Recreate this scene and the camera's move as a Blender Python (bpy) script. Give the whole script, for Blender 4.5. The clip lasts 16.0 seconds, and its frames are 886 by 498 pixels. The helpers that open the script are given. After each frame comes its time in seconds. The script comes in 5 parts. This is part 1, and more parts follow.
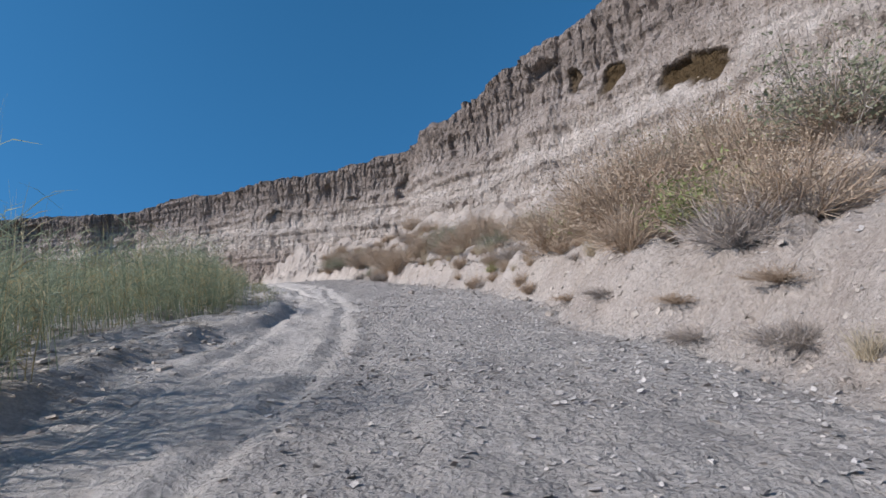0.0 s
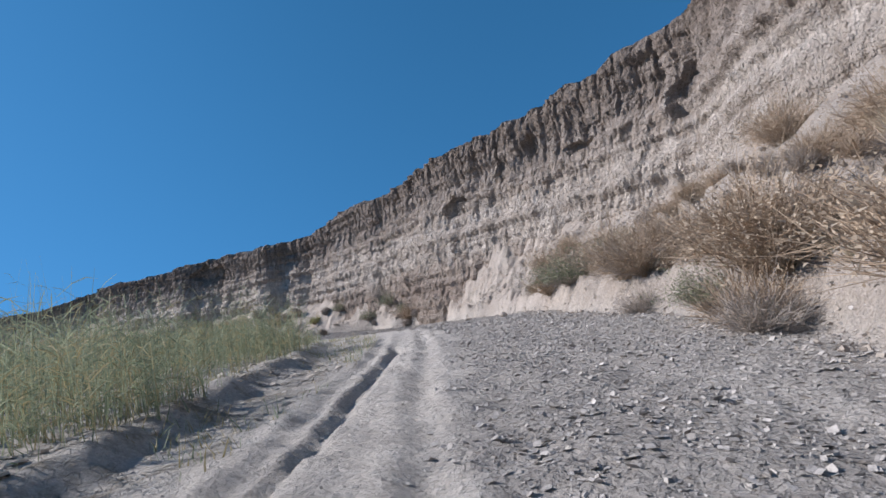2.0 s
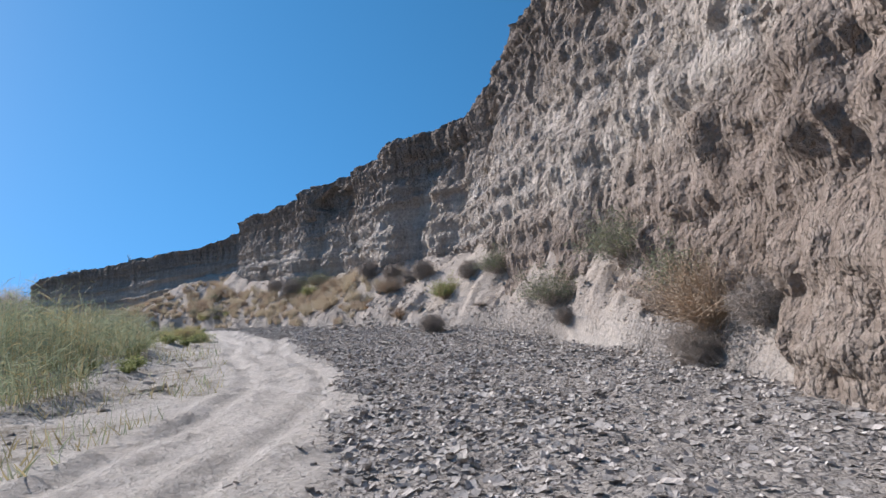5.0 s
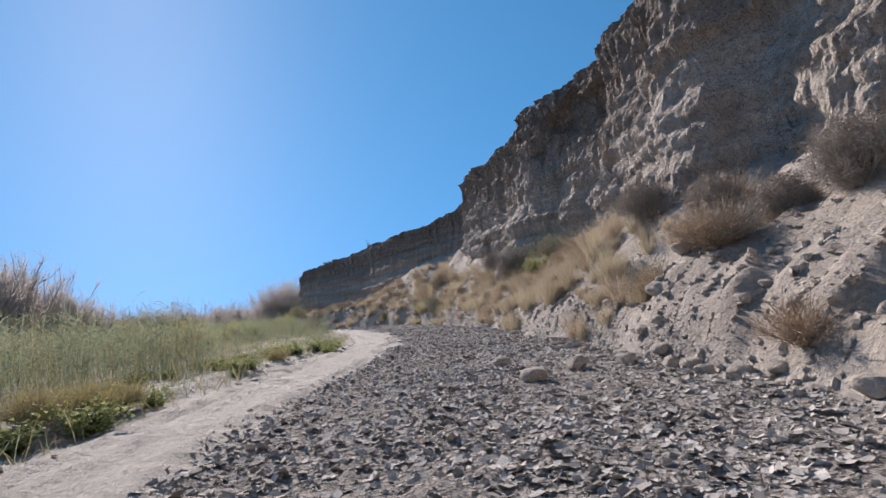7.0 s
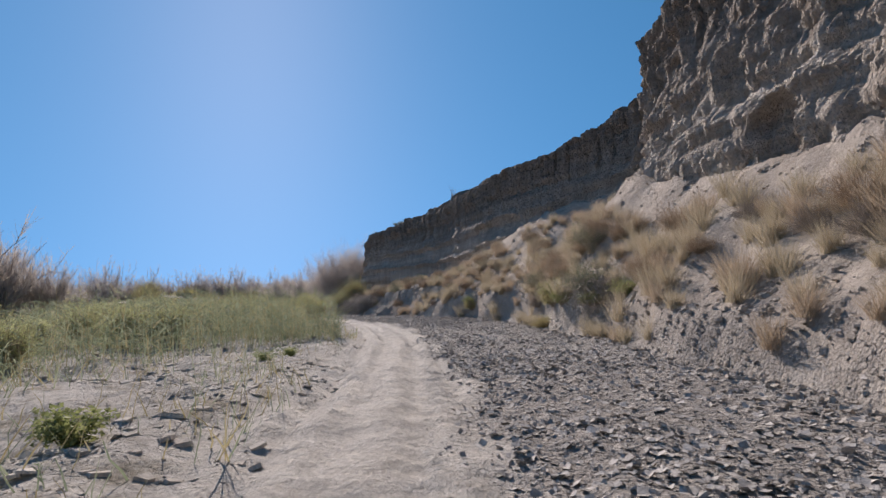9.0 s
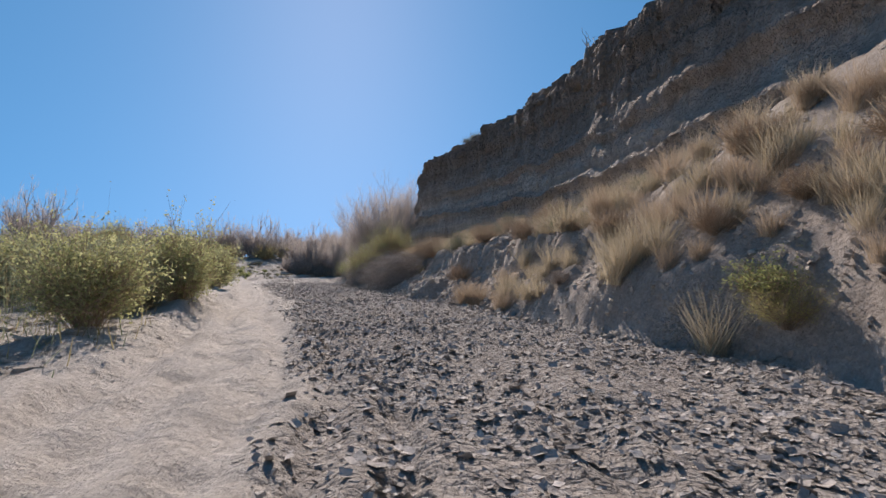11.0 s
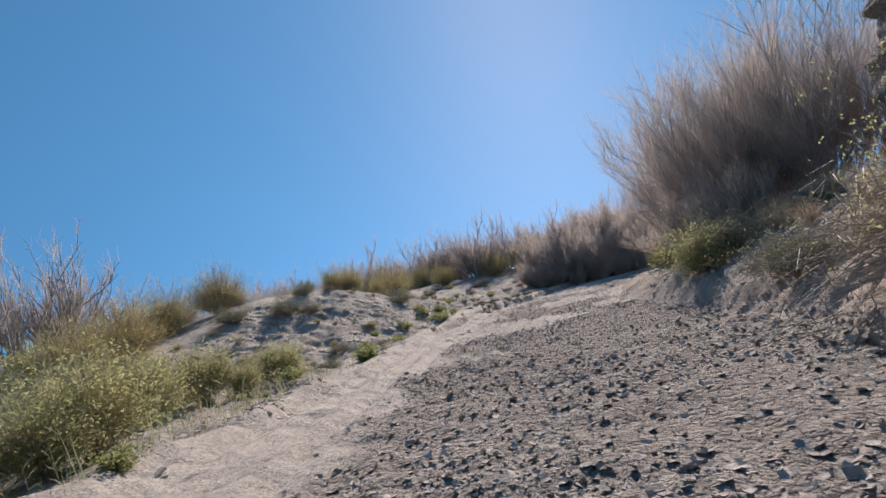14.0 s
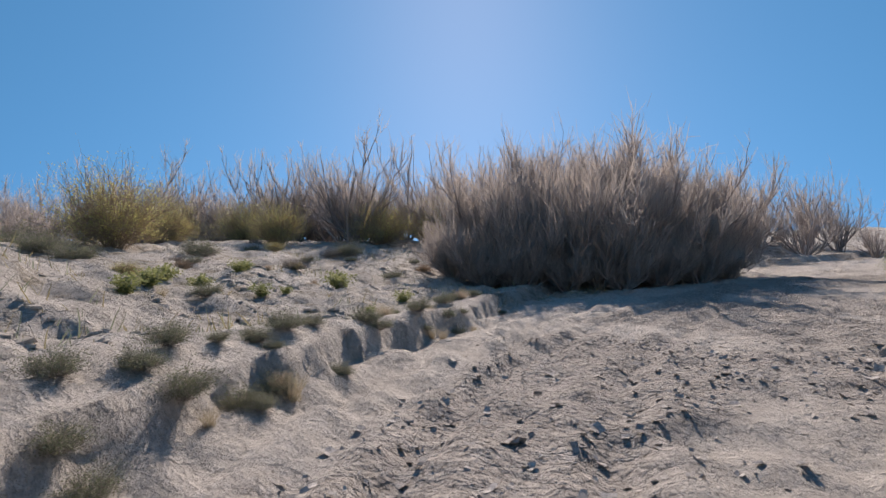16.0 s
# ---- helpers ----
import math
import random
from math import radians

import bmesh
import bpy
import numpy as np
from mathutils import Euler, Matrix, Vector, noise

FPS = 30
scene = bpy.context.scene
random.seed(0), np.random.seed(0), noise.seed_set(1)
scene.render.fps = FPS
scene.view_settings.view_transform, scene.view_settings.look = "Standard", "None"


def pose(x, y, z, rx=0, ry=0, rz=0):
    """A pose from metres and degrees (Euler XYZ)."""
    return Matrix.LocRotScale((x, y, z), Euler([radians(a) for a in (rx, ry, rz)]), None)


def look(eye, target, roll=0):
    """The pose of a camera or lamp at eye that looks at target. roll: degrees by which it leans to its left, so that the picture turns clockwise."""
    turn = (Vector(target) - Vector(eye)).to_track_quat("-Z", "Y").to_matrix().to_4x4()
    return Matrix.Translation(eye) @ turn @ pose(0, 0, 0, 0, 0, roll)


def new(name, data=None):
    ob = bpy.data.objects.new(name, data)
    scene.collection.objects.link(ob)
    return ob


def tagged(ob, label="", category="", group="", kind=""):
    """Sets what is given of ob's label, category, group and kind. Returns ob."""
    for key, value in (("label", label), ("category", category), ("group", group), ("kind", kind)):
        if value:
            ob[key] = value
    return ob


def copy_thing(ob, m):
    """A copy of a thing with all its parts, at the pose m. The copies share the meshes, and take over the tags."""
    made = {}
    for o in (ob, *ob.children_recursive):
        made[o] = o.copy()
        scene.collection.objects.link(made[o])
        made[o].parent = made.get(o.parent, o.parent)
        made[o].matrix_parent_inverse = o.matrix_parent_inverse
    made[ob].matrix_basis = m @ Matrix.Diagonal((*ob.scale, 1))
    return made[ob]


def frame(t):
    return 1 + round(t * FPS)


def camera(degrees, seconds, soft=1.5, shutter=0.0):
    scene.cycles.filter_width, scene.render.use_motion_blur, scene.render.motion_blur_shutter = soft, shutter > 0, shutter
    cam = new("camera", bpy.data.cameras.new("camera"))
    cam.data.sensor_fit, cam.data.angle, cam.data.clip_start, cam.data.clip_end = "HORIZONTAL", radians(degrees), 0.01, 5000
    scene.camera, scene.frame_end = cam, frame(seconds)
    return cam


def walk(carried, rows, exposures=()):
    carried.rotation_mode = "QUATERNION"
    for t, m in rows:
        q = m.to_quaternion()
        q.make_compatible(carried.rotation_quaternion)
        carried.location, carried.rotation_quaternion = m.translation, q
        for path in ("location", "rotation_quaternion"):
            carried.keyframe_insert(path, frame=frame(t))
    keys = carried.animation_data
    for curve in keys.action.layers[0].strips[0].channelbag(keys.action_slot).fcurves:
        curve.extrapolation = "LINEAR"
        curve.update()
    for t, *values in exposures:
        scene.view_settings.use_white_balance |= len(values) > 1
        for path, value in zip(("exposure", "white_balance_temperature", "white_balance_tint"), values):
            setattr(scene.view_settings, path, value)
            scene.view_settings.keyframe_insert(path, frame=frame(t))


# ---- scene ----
cam = camera(77.9, 16.0)
PATH = [
    (0, (0.109, 0.003, 1.386), (0.101, 2.002, 1.459), -3.4),
    (0.5, (-0.337, 8.665, 1.513), (-0.499, 10.657, 1.583), -3.6),
    (1, (-1.266, 16.103, 1.682), (-1.631, 18.068, 1.767), -7.7),
    (1.5, (-3.385, 23.298, 1.717), (-4.015, 25.19, 1.866), -7.8),
    (2, (-5.814, 30.236, 1.959), (-6.6, 32.064, 2.156), -9.1),
    (2.5, (-8.472, 37.039, 2.119), (-9.324, 38.836, 2.329), -12.0),
    (3, (-11.203, 43.721, 2.289), (-12.175, 45.462, 2.449), -13.8),
    (3.5, (-14.512, 49.841, 2.293), (-15.644, 51.481, 2.46), -13.7),
    (3.7, (-15.97, 52.145, 2.316), (-17.168, 53.738, 2.478), -11.8),
    (5.8, (-32.216, 73.238, 1.584), (-33.906, 74.29, 1.78), -4.8),
    (6, (-33.922, 74.369, 1.744), (-35.651, 75.357, 1.928), -5.8),
    (6.5, (-38.284, 76.392, 2.011), (-40.119, 77.17, 2.182), -6.0),
    (7, (-44.129, 77.896, 1.982), (-46.075, 78.309, 2.185), -5.5),
    (7.5, (-49.924, 78.766, 2.064), (-51.905, 78.835, 2.326), -5.5),
    (8, (-55.992, 79.239, 2.025), (-57.971, 79.223, 2.313), -3.7),
    (8.5, (-63.396, 79.792, 1.809), (-65.375, 79.884, 2.083), -2.7),
    (9, (-70.864, 80.563, 2.027), (-72.855, 80.642, 2.189), -2.0),
    (9.5, (-78.145, 80.988, 2.108), (-80.14, 81.031, 2.238), -3.2),
    (10, (-85.39, 80.847, 1.894), (-87.388, 80.812, 1.992), 0.2),
    (10.2, (-88.401, 80.673, 1.768), (-90.398, 80.607, 1.849), 1.7),
    (12.3, (-113.525, 76.628, 1.656), (-115.443, 76.062, 1.681), -6.8),
    (12.5, (-115.568, 75.832, 1.658), (-117.443, 75.137, 1.697), -6.4),
    (13, (-120.593, 73.478, 1.584), (-122.352, 72.531, 1.669), -9.7),
    (13.5, (-125.039, 71.179, 1.518), (-126.696, 70.069, 1.656), -9.2),
    (14, (-130.692, 68.297, 1.405), (-132.418, 67.297, 1.549), -12.4),
    (14.5, (-136.572, 65.169, 1.276), (-138.315, 64.207, 1.466), -4.9),
    (15, (-143.325, 61.911, 0.984), (-145.118, 61.051, 1.194), -0.8),
    (15.5, (-150.008, 59.134, 0.891), (-151.837, 58.332, 0.984), -1.2),
    (16, (-156.794, 56.835, 0.722), (-158.669, 56.139, 0.755), -2.0),
]
EXPOSURES = [(0, 0.48, 6050, 15), (1.5, 0.56, 6100, 15), (3.7, 0.66, 6150, 15), (6, 0.92, 6450, 16), (7, 0.84, 6650, 17), (8, 0.62, 6800, 18), (10.2, 0.63, 6900, 19), (12.3, 0.75, 7150, 20), (16, 0.68, 7150, 20)]
walk(cam, [(t, look(eye, target, roll)) for t, eye, target, roll in PATH], EXPOSURES)

# ---------- light ----------
SUN_AZ, SUN_EL = radians(107.0), radians(31.0)   # azimuth counted to the left from +y
to_sun = Vector((-math.sin(SUN_AZ) * math.cos(SUN_EL), math.cos(SUN_AZ) * math.cos(SUN_EL), math.sin(SUN_EL)))
world = bpy.data.worlds.new("desert_sky")
scene.world = world
world.use_nodes = True
wn = world.node_tree.nodes
sky = wn.new("ShaderNodeTexSky")
sky.sky_type, sky.sun_disc = "NISHITA", False
sky.sun_elevation, sky.sun_rotation = SUN_EL, -SUN_AZ
sky.altitude, sky.air_density, sky.dust_density, sky.ozone_density = 2600, 0.62, 0.38, 1.4
deep = wn.new("ShaderNodeHueSaturation")
deep.inputs["Saturation"].default_value = 1.25
deep.inputs["Hue"].default_value = 0.482
# the haze at the horizon lies low: near it, look a little higher into the sky model; at the sun's height nothing shifts
wl = world.node_tree.links
up = wn.new("ShaderNodeSeparateXYZ")
wl.new(wn.new("ShaderNodeTexCoord").outputs["Generated"], up.inputs[0])
lift = wn.new("ShaderNodeMapRange")
for key, value in (("From Min", 0.0), ("From Max", math.sin(SUN_EL)), ("To Min", 0.3), ("To Max", 0.0)):
    lift.inputs[key].default_value = value
wl.new(up.outputs[2], lift.inputs[0])
height = wn.new("ShaderNodeMath")
wl.new(up.outputs[2], height.inputs[0])
wl.new(lift.outputs[0], height.inputs[1])
way_up = wn.new("ShaderNodeCombineXYZ")
for k, socket in enumerate((up.outputs[0], up.outputs[1], height.outputs[0])):
    wl.new(socket, way_up.inputs[k])
wl.new(way_up.outputs[0], sky.inputs["Vector"])
world.node_tree.links.new(sky.outputs[0], deep.inputs["Color"])
world.node_tree.links.new(deep.outputs[0], wn["Background"].inputs[0])
wn["Background"].inputs[1].default_value = 0.12
sun = new("sun", bpy.data.lights.new("sun", "SUN"))
sun.data.energy, sun.data.angle, sun.data.color = 3.7, radians(0.53), (1.0, 0.94, 0.86)
sun.matrix_world = look(to_sun * 200, (0, 0, 0))

# ---------- plan ----------
def lattice(ix, iy, iz, seed):
    h = (ix * 374761393 + iy * 668265263 + iz * 1440662683 + seed * 974634777) & 0x7FFFFFFF
    h = ((h ^ (h >> 13)) * 1274126177) & 0x7FFFFFFF
    return ((h ^ (h >> 16)) & 0xFFFF) / 32767.5 - 1.0


def vnoise(x, y, z=0.0, seed=0):
    """Smooth value noise, -1 to 1, on arrays."""
    x, y, z = np.broadcast_arrays(np.asarray(x, float), np.asarray(y, float), np.asarray(z, float))
    i, j, k = (np.floor(a).astype(np.int64) for a in (x, y, z))
    f, g, h = x - i, y - j, z - k
    f, g, h = (a * a * (3 - 2 * a) for a in (f, g, h))
    out = 0
    for di in (0, 1):
        for dj in (0, 1):
            for dk in (0, 1):
                w = (f if di else 1 - f) * (g if dj else 1 - g) * (h if dk else 1 - h)
                out = out + w * lattice(i + di, j + dj, k + dk, seed)
    return out


def fbm(x, y, z=0.0, octaves=4, seed=0, gain=0.5):
    out, amp = 0, 1.0
    for o in range(octaves):
        out = out + amp * vnoise(np.asarray(x) * 2**o, np.asarray(y) * 2**o, np.asarray(z) * 2**o, seed + o)
        amp *= gain
    return out


def step(a, b, x):
    t = np.clip((x - a) / (b - a), 0, 1)
    return t * t * (3 - 2 * t)


def resample(knots, gap):
    """A smooth line through knots of any width, at even steps of the first two columns."""
    k = np.array(knots, float)
    ext = np.vstack([2 * k[0] - k[1], k, 2 * k[-1] - k[-2]])
    t = np.linspace(0, 1, 24, endpoint=False)[:, None]
    fine = []
    for a, b, c, d in zip(ext, ext[1:], ext[2:], ext[3:]):
        fine.append(0.5 * (2 * b + (c - a) * t + (2 * a - 5 * b + 4 * c - d) * t**2 + (3 * b - a - 3 * c + d) * t**3))
    fine = np.vstack(fine + [k[-1:]])
    s = np.r_[0, np.cumsum(np.hypot(*np.diff(fine[:, :2], axis=0).T))]
    at = np.arange(0, s[-1], gap)
    return at, np.stack([np.interp(at, s, c) for c in fine.T], 1)


# The track along the wash: x, y, height of the ground.
TRACK = [(2, -60, -0.3), (1, -25, -0.1), (0, 0, 0.0), (-1.3, 16, 0.25), (-5.8, 30.2, 0.55), (-11.2, 43.6, 0.85), (-16, 52.2, 0.9),
         (-24.5, 65, 0.55), (-34, 74.3, 0.35), (-44.1, 78, 0.6), (-56, 79.2, 0.65), (-71, 80.4, 0.58), (-85.8, 80.7, 0.45),
         (-101, 79.6, 0.35), (-115.6, 75.8, 0.25), (-130.6, 68.3, 0.02), (-143.3, 62, -0.38), (-156.8, 56.8, -0.65),
         (-168, 56.5, -0.75), (-178, 61, -0.6), (-190, 69, -0.4), (-215, 90, 0.0), (-260, 130, 0.5)]
ROAD_S, ROAD = resample(TRACK, 0.5)
ROAD_S = ROAD_S - ROAD_S[np.argmin(np.hypot(ROAD[:, 0], ROAD[:, 1]))]
ROAD_T = np.gradient(ROAD[:, :2], axis=0)
ROAD_T /= np.linalg.norm(ROAD_T, axis=1)[:, None]

# The rim of the bluff: x, y, height of the rim.
RIM = [(42, -60, 18.5), (30, -20, 18.5), (20.5, 6, 18.5), (15.2, 22, 18.3), (11.6, 33, 17.8), (6.0, 41.5, 16.6), (1.2, 46.6, 14.6),
       (-1.6, 52.0, 14.4), (-3.8, 60.5, 14.4), (-9, 64.3, 14.4), (-16, 69.0, 14.3), (-24, 73.4, 14.2), (-33, 81.0, 14.3), (-42.6, 85.9, 14.6),
       (-47, 88.8, 14.2), (-53, 90.1, 13.6), (-58.3, 88.9, 13.3), (-62, 90.6, 13.4), (-70, 92.0, 13.8), (-75.8, 90.4, 13.4), (-80, 91.3, 13.4),
       (-92.2, 90.9, 13.4), (-96, 91.4, 13.3), (-99, 94.2, 13.7), (-104, 93.4, 13.0), (-107.4, 91.2, 12.2), (-111, 88.8, 11.6), (-118, 86.0, 11.4), (-126, 83.5, 11.2), (-134, 80.2, 10.8), (-140.5, 77, 10.7), (-144.5, 74.9, 10.4),
       (-149.0, 72.9, 9.7), (-151.2, 73.4, 9.6), (-153.5, 79, 9.8), (-159, 98, 10), (-164, 130, 10), (-170, 200, 10)]
RIM_S, RIM_P = resample(RIM, 0.115)
# finely divided where the track runs below it, coarse beyond
within = (RIM_P[:, 1] > 18) & (RIM_P[:, 1] < 96)
keep = within | (np.arange(len(RIM_P)) % 6 == 0)
RIM_S, RIM_P = RIM_S[keep], RIM_P[keep]
RIM_T = np.gradient(RIM_P[:, :2], axis=0)
RIM_T /= np.linalg.norm(RIM_T, axis=1)[:, None]
RIM_N = np.stack([-RIM_T[:, 1], RIM_T[:, 0]], 1)   # towards the wash

# Along the track: s, left bank's offset and height, right toe's offset, width of the talus, its height.
SIDES = np.array([(-60, 4.4, 0.3, 3.6, 10.0, 7.2), (0, 4.3, 0.3, 3.4, 9.5, 7.2), (12, 4.0, 0.25, 3.4, 9.0, 7.0), (24, 3.2, 0.18, 4.2, 8.5, 6.4),
                  (36, 4.4, 0.3, 4.6, 8.0, 5.6), (56, 5.0, 0.2, 4.6, 8.0, 5.2), (84, 7.5, 0.15, 4.4, 7.5, 5.0), (97, 7.2, 0.2, 4.6, 7.0, 4.6),
                  (110, 3.2, 0.12, 4.8, 6.0, 4.6), (125, 2.7, 0.12, 5.0, 5.0, 4.2), (142, 2.7, 0.14, 5.2, 6.0, 5.6), (150, 3.0, 0.16, 5.0, 7.0, 8.0), (157, 3.4, 0.2, 4.8, 7.5, 7.2),
                  (166, 4.0, 0.3, 3.4, 7.0, 4.2), (180, 4.0, 0.3, 3.6, 6.0, 3.4), (192, 4.2, 0.22, 4.4, 5.0, 2.6), (204, 3.2, 0.2, 5.0, 5.0, 1.9), (211, 2.5, 0.42, 5.2, 5.5, 1.5),
                  (218, 2.5, 0.46, 5.0, 6.0, 1.3), (223, 3.0, 0.44, 4.6, 6.0, 1.2), (230, 5.6, 0.4, 4.6, 7.0, 1.1), (320, 7, 0.4, 6.0, 8.0, 1.2)])


def beside(x, y):
    """Way along the track, offset to its right, and ground height of the track, for arrays of places."""
    x, y = np.asarray(x, float).ravel(), np.asarray(y, float).ravel()
    s, d, z = (np.empty(len(x)) for _ in range(3))
    for a in range(0, len(x), 20000):
        b = slice(a, a + 20000)
        near = np.argmin((x[b, None] - ROAD[None, :, 0]) ** 2 + (y[b, None] - ROAD[None, :, 1]) ** 2, axis=1)
        dx, dy = x[b] - ROAD[near, 0], y[b] - ROAD[near, 1]
        t = ROAD_T[near]
        along = dx * t[:, 0] + dy * t[:, 1]
        s[b] = ROAD_S[near] + np.clip(along, -0.3, 0.3)
        side = np.sign(dx * t[:, 1] - dy * t[:, 0])
        d[b], z[b] = side * np.hypot(dx, dy), np.interp(s[b], ROAD_S, ROAD[:, 2])
    return s, d, z


def off_rim(x, y):
    """Distance from the rim's line, positive on the side of the wash."""
    x, y = np.asarray(x, float).ravel(), np.asarray(y, float).ravel()
    line, nrm, out = RIM_P[::4], RIM_N[::4], np.empty(len(x))
    for a in range(0, len(x), 20000):
        b = slice(a, a + 20000)
        near = np.argmin((x[b, None] - line[None, :, 0]) ** 2 + (y[b, None] - line[None, :, 1]) ** 2, axis=1)
        dx, dy = x[b] - line[near, 0], y[b] - line[near, 1]
        out[b] = np.hypot(dx, dy) * np.sign(dx * nrm[near, 0] + dy * nrm[near, 1])
    return out


SAND_LINE = np.array([(-60, -1.0), (0, -2.6), (15, -2.6), (25, -1.7), (60, -1.6), (75, -3.0), (92, -4.4), (104, -3.0), (118, -0.5), (135, -0.9), (150, -1.6), (165, -3.4), (190, -3.2), (216, -2.6), (330, -2)])


def ground(x, y, fine=True):
    """Height of the ground, and the shares of mud flakes, wheel-worn sand and slope debris."""
    x, y = np.asarray(x, float).ravel(), np.asarray(y, float).ravel()
    s, d, z = beside(x, y)
    dl, hb, dr, wt, zf = (np.interp(s, SIDES[:, 0], SIDES[:, n]) for n in range(1, 6))
    wob = 0.35 * vnoise(x * 0.35, y * 0.35, 0, 5) + 0.10 * vnoise(x * 1.1, y * 1.1, 0, 6)
    # left bank and flat
    left = -d - dl - wob * (1.1 - 0.7 * step(203, 211, s)) - 0.05 * vnoise(x * 2.1, y * 2.1, 0, 7) - 0.06 * np.abs(vnoise(x * 3.2, y * 3.2, 0, 10))
    sharp = 0.7 * step(203, 211, s)
    left = left - 0.10 * sharp * lattice(np.floor(s * 1.3 + 0.4 * vnoise(s * 0.7, 1, 0, 166)).astype(np.int64), 0, 0, 167)
    z = z + hb * step(-0.25 * (1 - sharp), 0.45 * (1 - sharp), left) + 0.12 * step(2, 20, left) * fbm(x * 0.12, y * 0.12, 0, 3, 8)
    # hummock on the left near the end of the track
    z = z + 2.2 * np.exp(-(((x + 155) / 8.0) ** 2 + ((y - 44.5) / 6.0) ** 2)) + 2.3 * np.clip((left - 2.0) / 16, 0, 1) * step(183, 206, s)
    # right slope
    rim = off_rim(x, y)
    right = d - dr - 0.8 * wob - 0.5 * vnoise(s * 0.3, 0, 0, 9)
    width = np.where(rim > -2, np.minimum(np.maximum(right + rim - 1.0, 3.0), wt + 5), wt)
    t = np.clip(right / width, 0, 1.3)
    zone_end = step(168, 200, s)
    rise = 0.17 * step(0.0, 0.10, t) + 0.83 * np.clip(t, 0, 1) ** (1.15 - 0.55 * zone_end)
    ragged = t + 0.035 * fbm(x * 1.1, y * 1.1, 0, 3, 11, 0.6)
    bank = np.interp(ragged, [0, 0.07, 0.24, 0.29, 0.33, 0.6, 1.0], [0, 0.10, 0.27, 0.34, 0.54, 0.74, 1.0])
    undercut = step(158, 168, s) * (1 - step(184, 200, s))
    rough = (1 - 0.75 * undercut) * (1 - 0.5 * step(104, 116, s))
    z = z + zf * (rise * (1 - undercut) + bank * undercut) * (right > 0)
    slope = step(-0.3, 0.4, right)
    if fine:
        rill = np.abs(vnoise(s * 1.3, 0, 0, 21)) * 0.35 + np.abs(vnoise(s * 0.5, 0, 0, 22)) * 0.5
        z = z + rough * slope * step(0.02, 0.2, t) * (0.40 * fbm(x * 0.45, y * 0.45, 0, 3, 31) - 0.6 * rill * (1 - undercut) * (1 - 0.65 * step(96, 112, s)) + 0.22 * fbm(x * 1.1, y * 1.1, 0, 3, 33) - 0.10 * np.abs(vnoise(x * 3.1, y * 3.1, 0, 36)) - 0.16 * np.abs(vnoise(x * 1.6, y * 1.6, 0, 37)) + 0.12)
        z = z + (1 - slope) * (0.045 * fbm(x * 0.9, y * 0.9, 0, 3, 41) + 0.03 * np.abs(vnoise(x * 1.9, y * 1.9, 0, 45)))
        # ruts
        line = np.interp(s, SAND_LINE[:, 0], SAND_LINE[:, 1])
        wander = 0.35 * vnoise(s * 0.12, 0, 0, 46)
        many = step(118, 140, s) * (1 - step(162, 172, s)) + step(186, 200, s)
        for o, share_of in ((-0.8, 1.0), (0.8, 1.0), (2.1, many), (3.6, many), (-0.1, 0.7 * many), (1.5, 0.8 * many)):
            away = (d - line - o - wander * (1 + 0.4 * o)) / 0.17
            z = z - (0.055 + 0.01 * many) * share_of * (np.exp(-away**2) - 0.6 * np.exp(-((np.abs(away) - 2.0) ** 2))) * (1 + 0.35 * vnoise(s * 0.8, o, 0, 47))
        # a crack in the sand beside the track
        torn = (d + np.interp(s, [166, 173, 182, 185, 191], [2.1, 2.2, 3.9, 3.6, 2.6]) + 0.16 * vnoise(s * 0.45, 7, 0, 42) + 0.12 * vnoise(s * 2.1, 7, 0, 40)) / 0.09
        at_crack = step(167, 170, s) * (1 - step(190, 193, s))
        z = z - 0.11 * np.exp(-torn**2) * at_crack + 0.05 * step(0, 2.5, -torn) * at_crack
        # a narrow gully left of the wheel marks
        gully = (d + 2.1 + 0.15 * vnoise(s * 0.5, 9, 0, 38)) / (0.13 + 0.04 * vnoise(s * 1.3, 9, 0, 39))
        z = z - 0.20 * np.exp(-gully**2) * step(24, 30, s) * (1 - step(46, 50, s))
        bed = (1 - slope) * (left < 0)
        z = z + bed * step(184, 194, s) * (0.07 * np.abs(vnoise(x * 1.7, y * 1.7, 0, 163)) + 0.05 * vnoise(x * 3.4, y * 3.4, 0, 164) * step(-0.2, 0.3, vnoise(x * 0.7, y * 0.7, 0, 165)))
        z = z + bed * (0.018 * fbm(x * 2.6, y * 2.6, 0, 3, 43, 0.65) + (0.025 + 0.02 * many) * np.abs(vnoise(x * 3.3, y * 3.3, 0, 44)))
        z = z + slope * ((0.07 + 0.05 * (s < 60)) * fbm(x * 2.4, y * 2.4, 0, 3, 48, 0.65) - 0.10 * np.abs(fbm(x * 1.0, y * 1.0, 0, 3, 35, 0.6)))
        # broken slabs on the pale cut bank
        tread = 2.6 * fbm(x * 0.42, y * 0.42, 0, 3, 151) + 0.5 * z
        slab = np.floor(tread) + step(0.62, 1.0, tread - np.floor(tread)) - tread
        z = z + 0.16 * slab * slope * (1 - step(84, 100, s))
        bend_in = slope * step(40, 52, s) * (1 - step(84, 98, s))
        z = z + bend_in * step(0.03, 0.2, t) * (0.34 * np.abs(fbm(x * 0.75, y * 0.75, z * 0.5, 4, 153, 0.6)) - 0.25 + 0.10 * lattice(np.floor(x * 1.9 + vnoise(x, y, 0, 154)).astype(np.int64), np.floor(y * 1.9 + vnoise(x, y, 0, 155)).astype(np.int64), 0, 156))
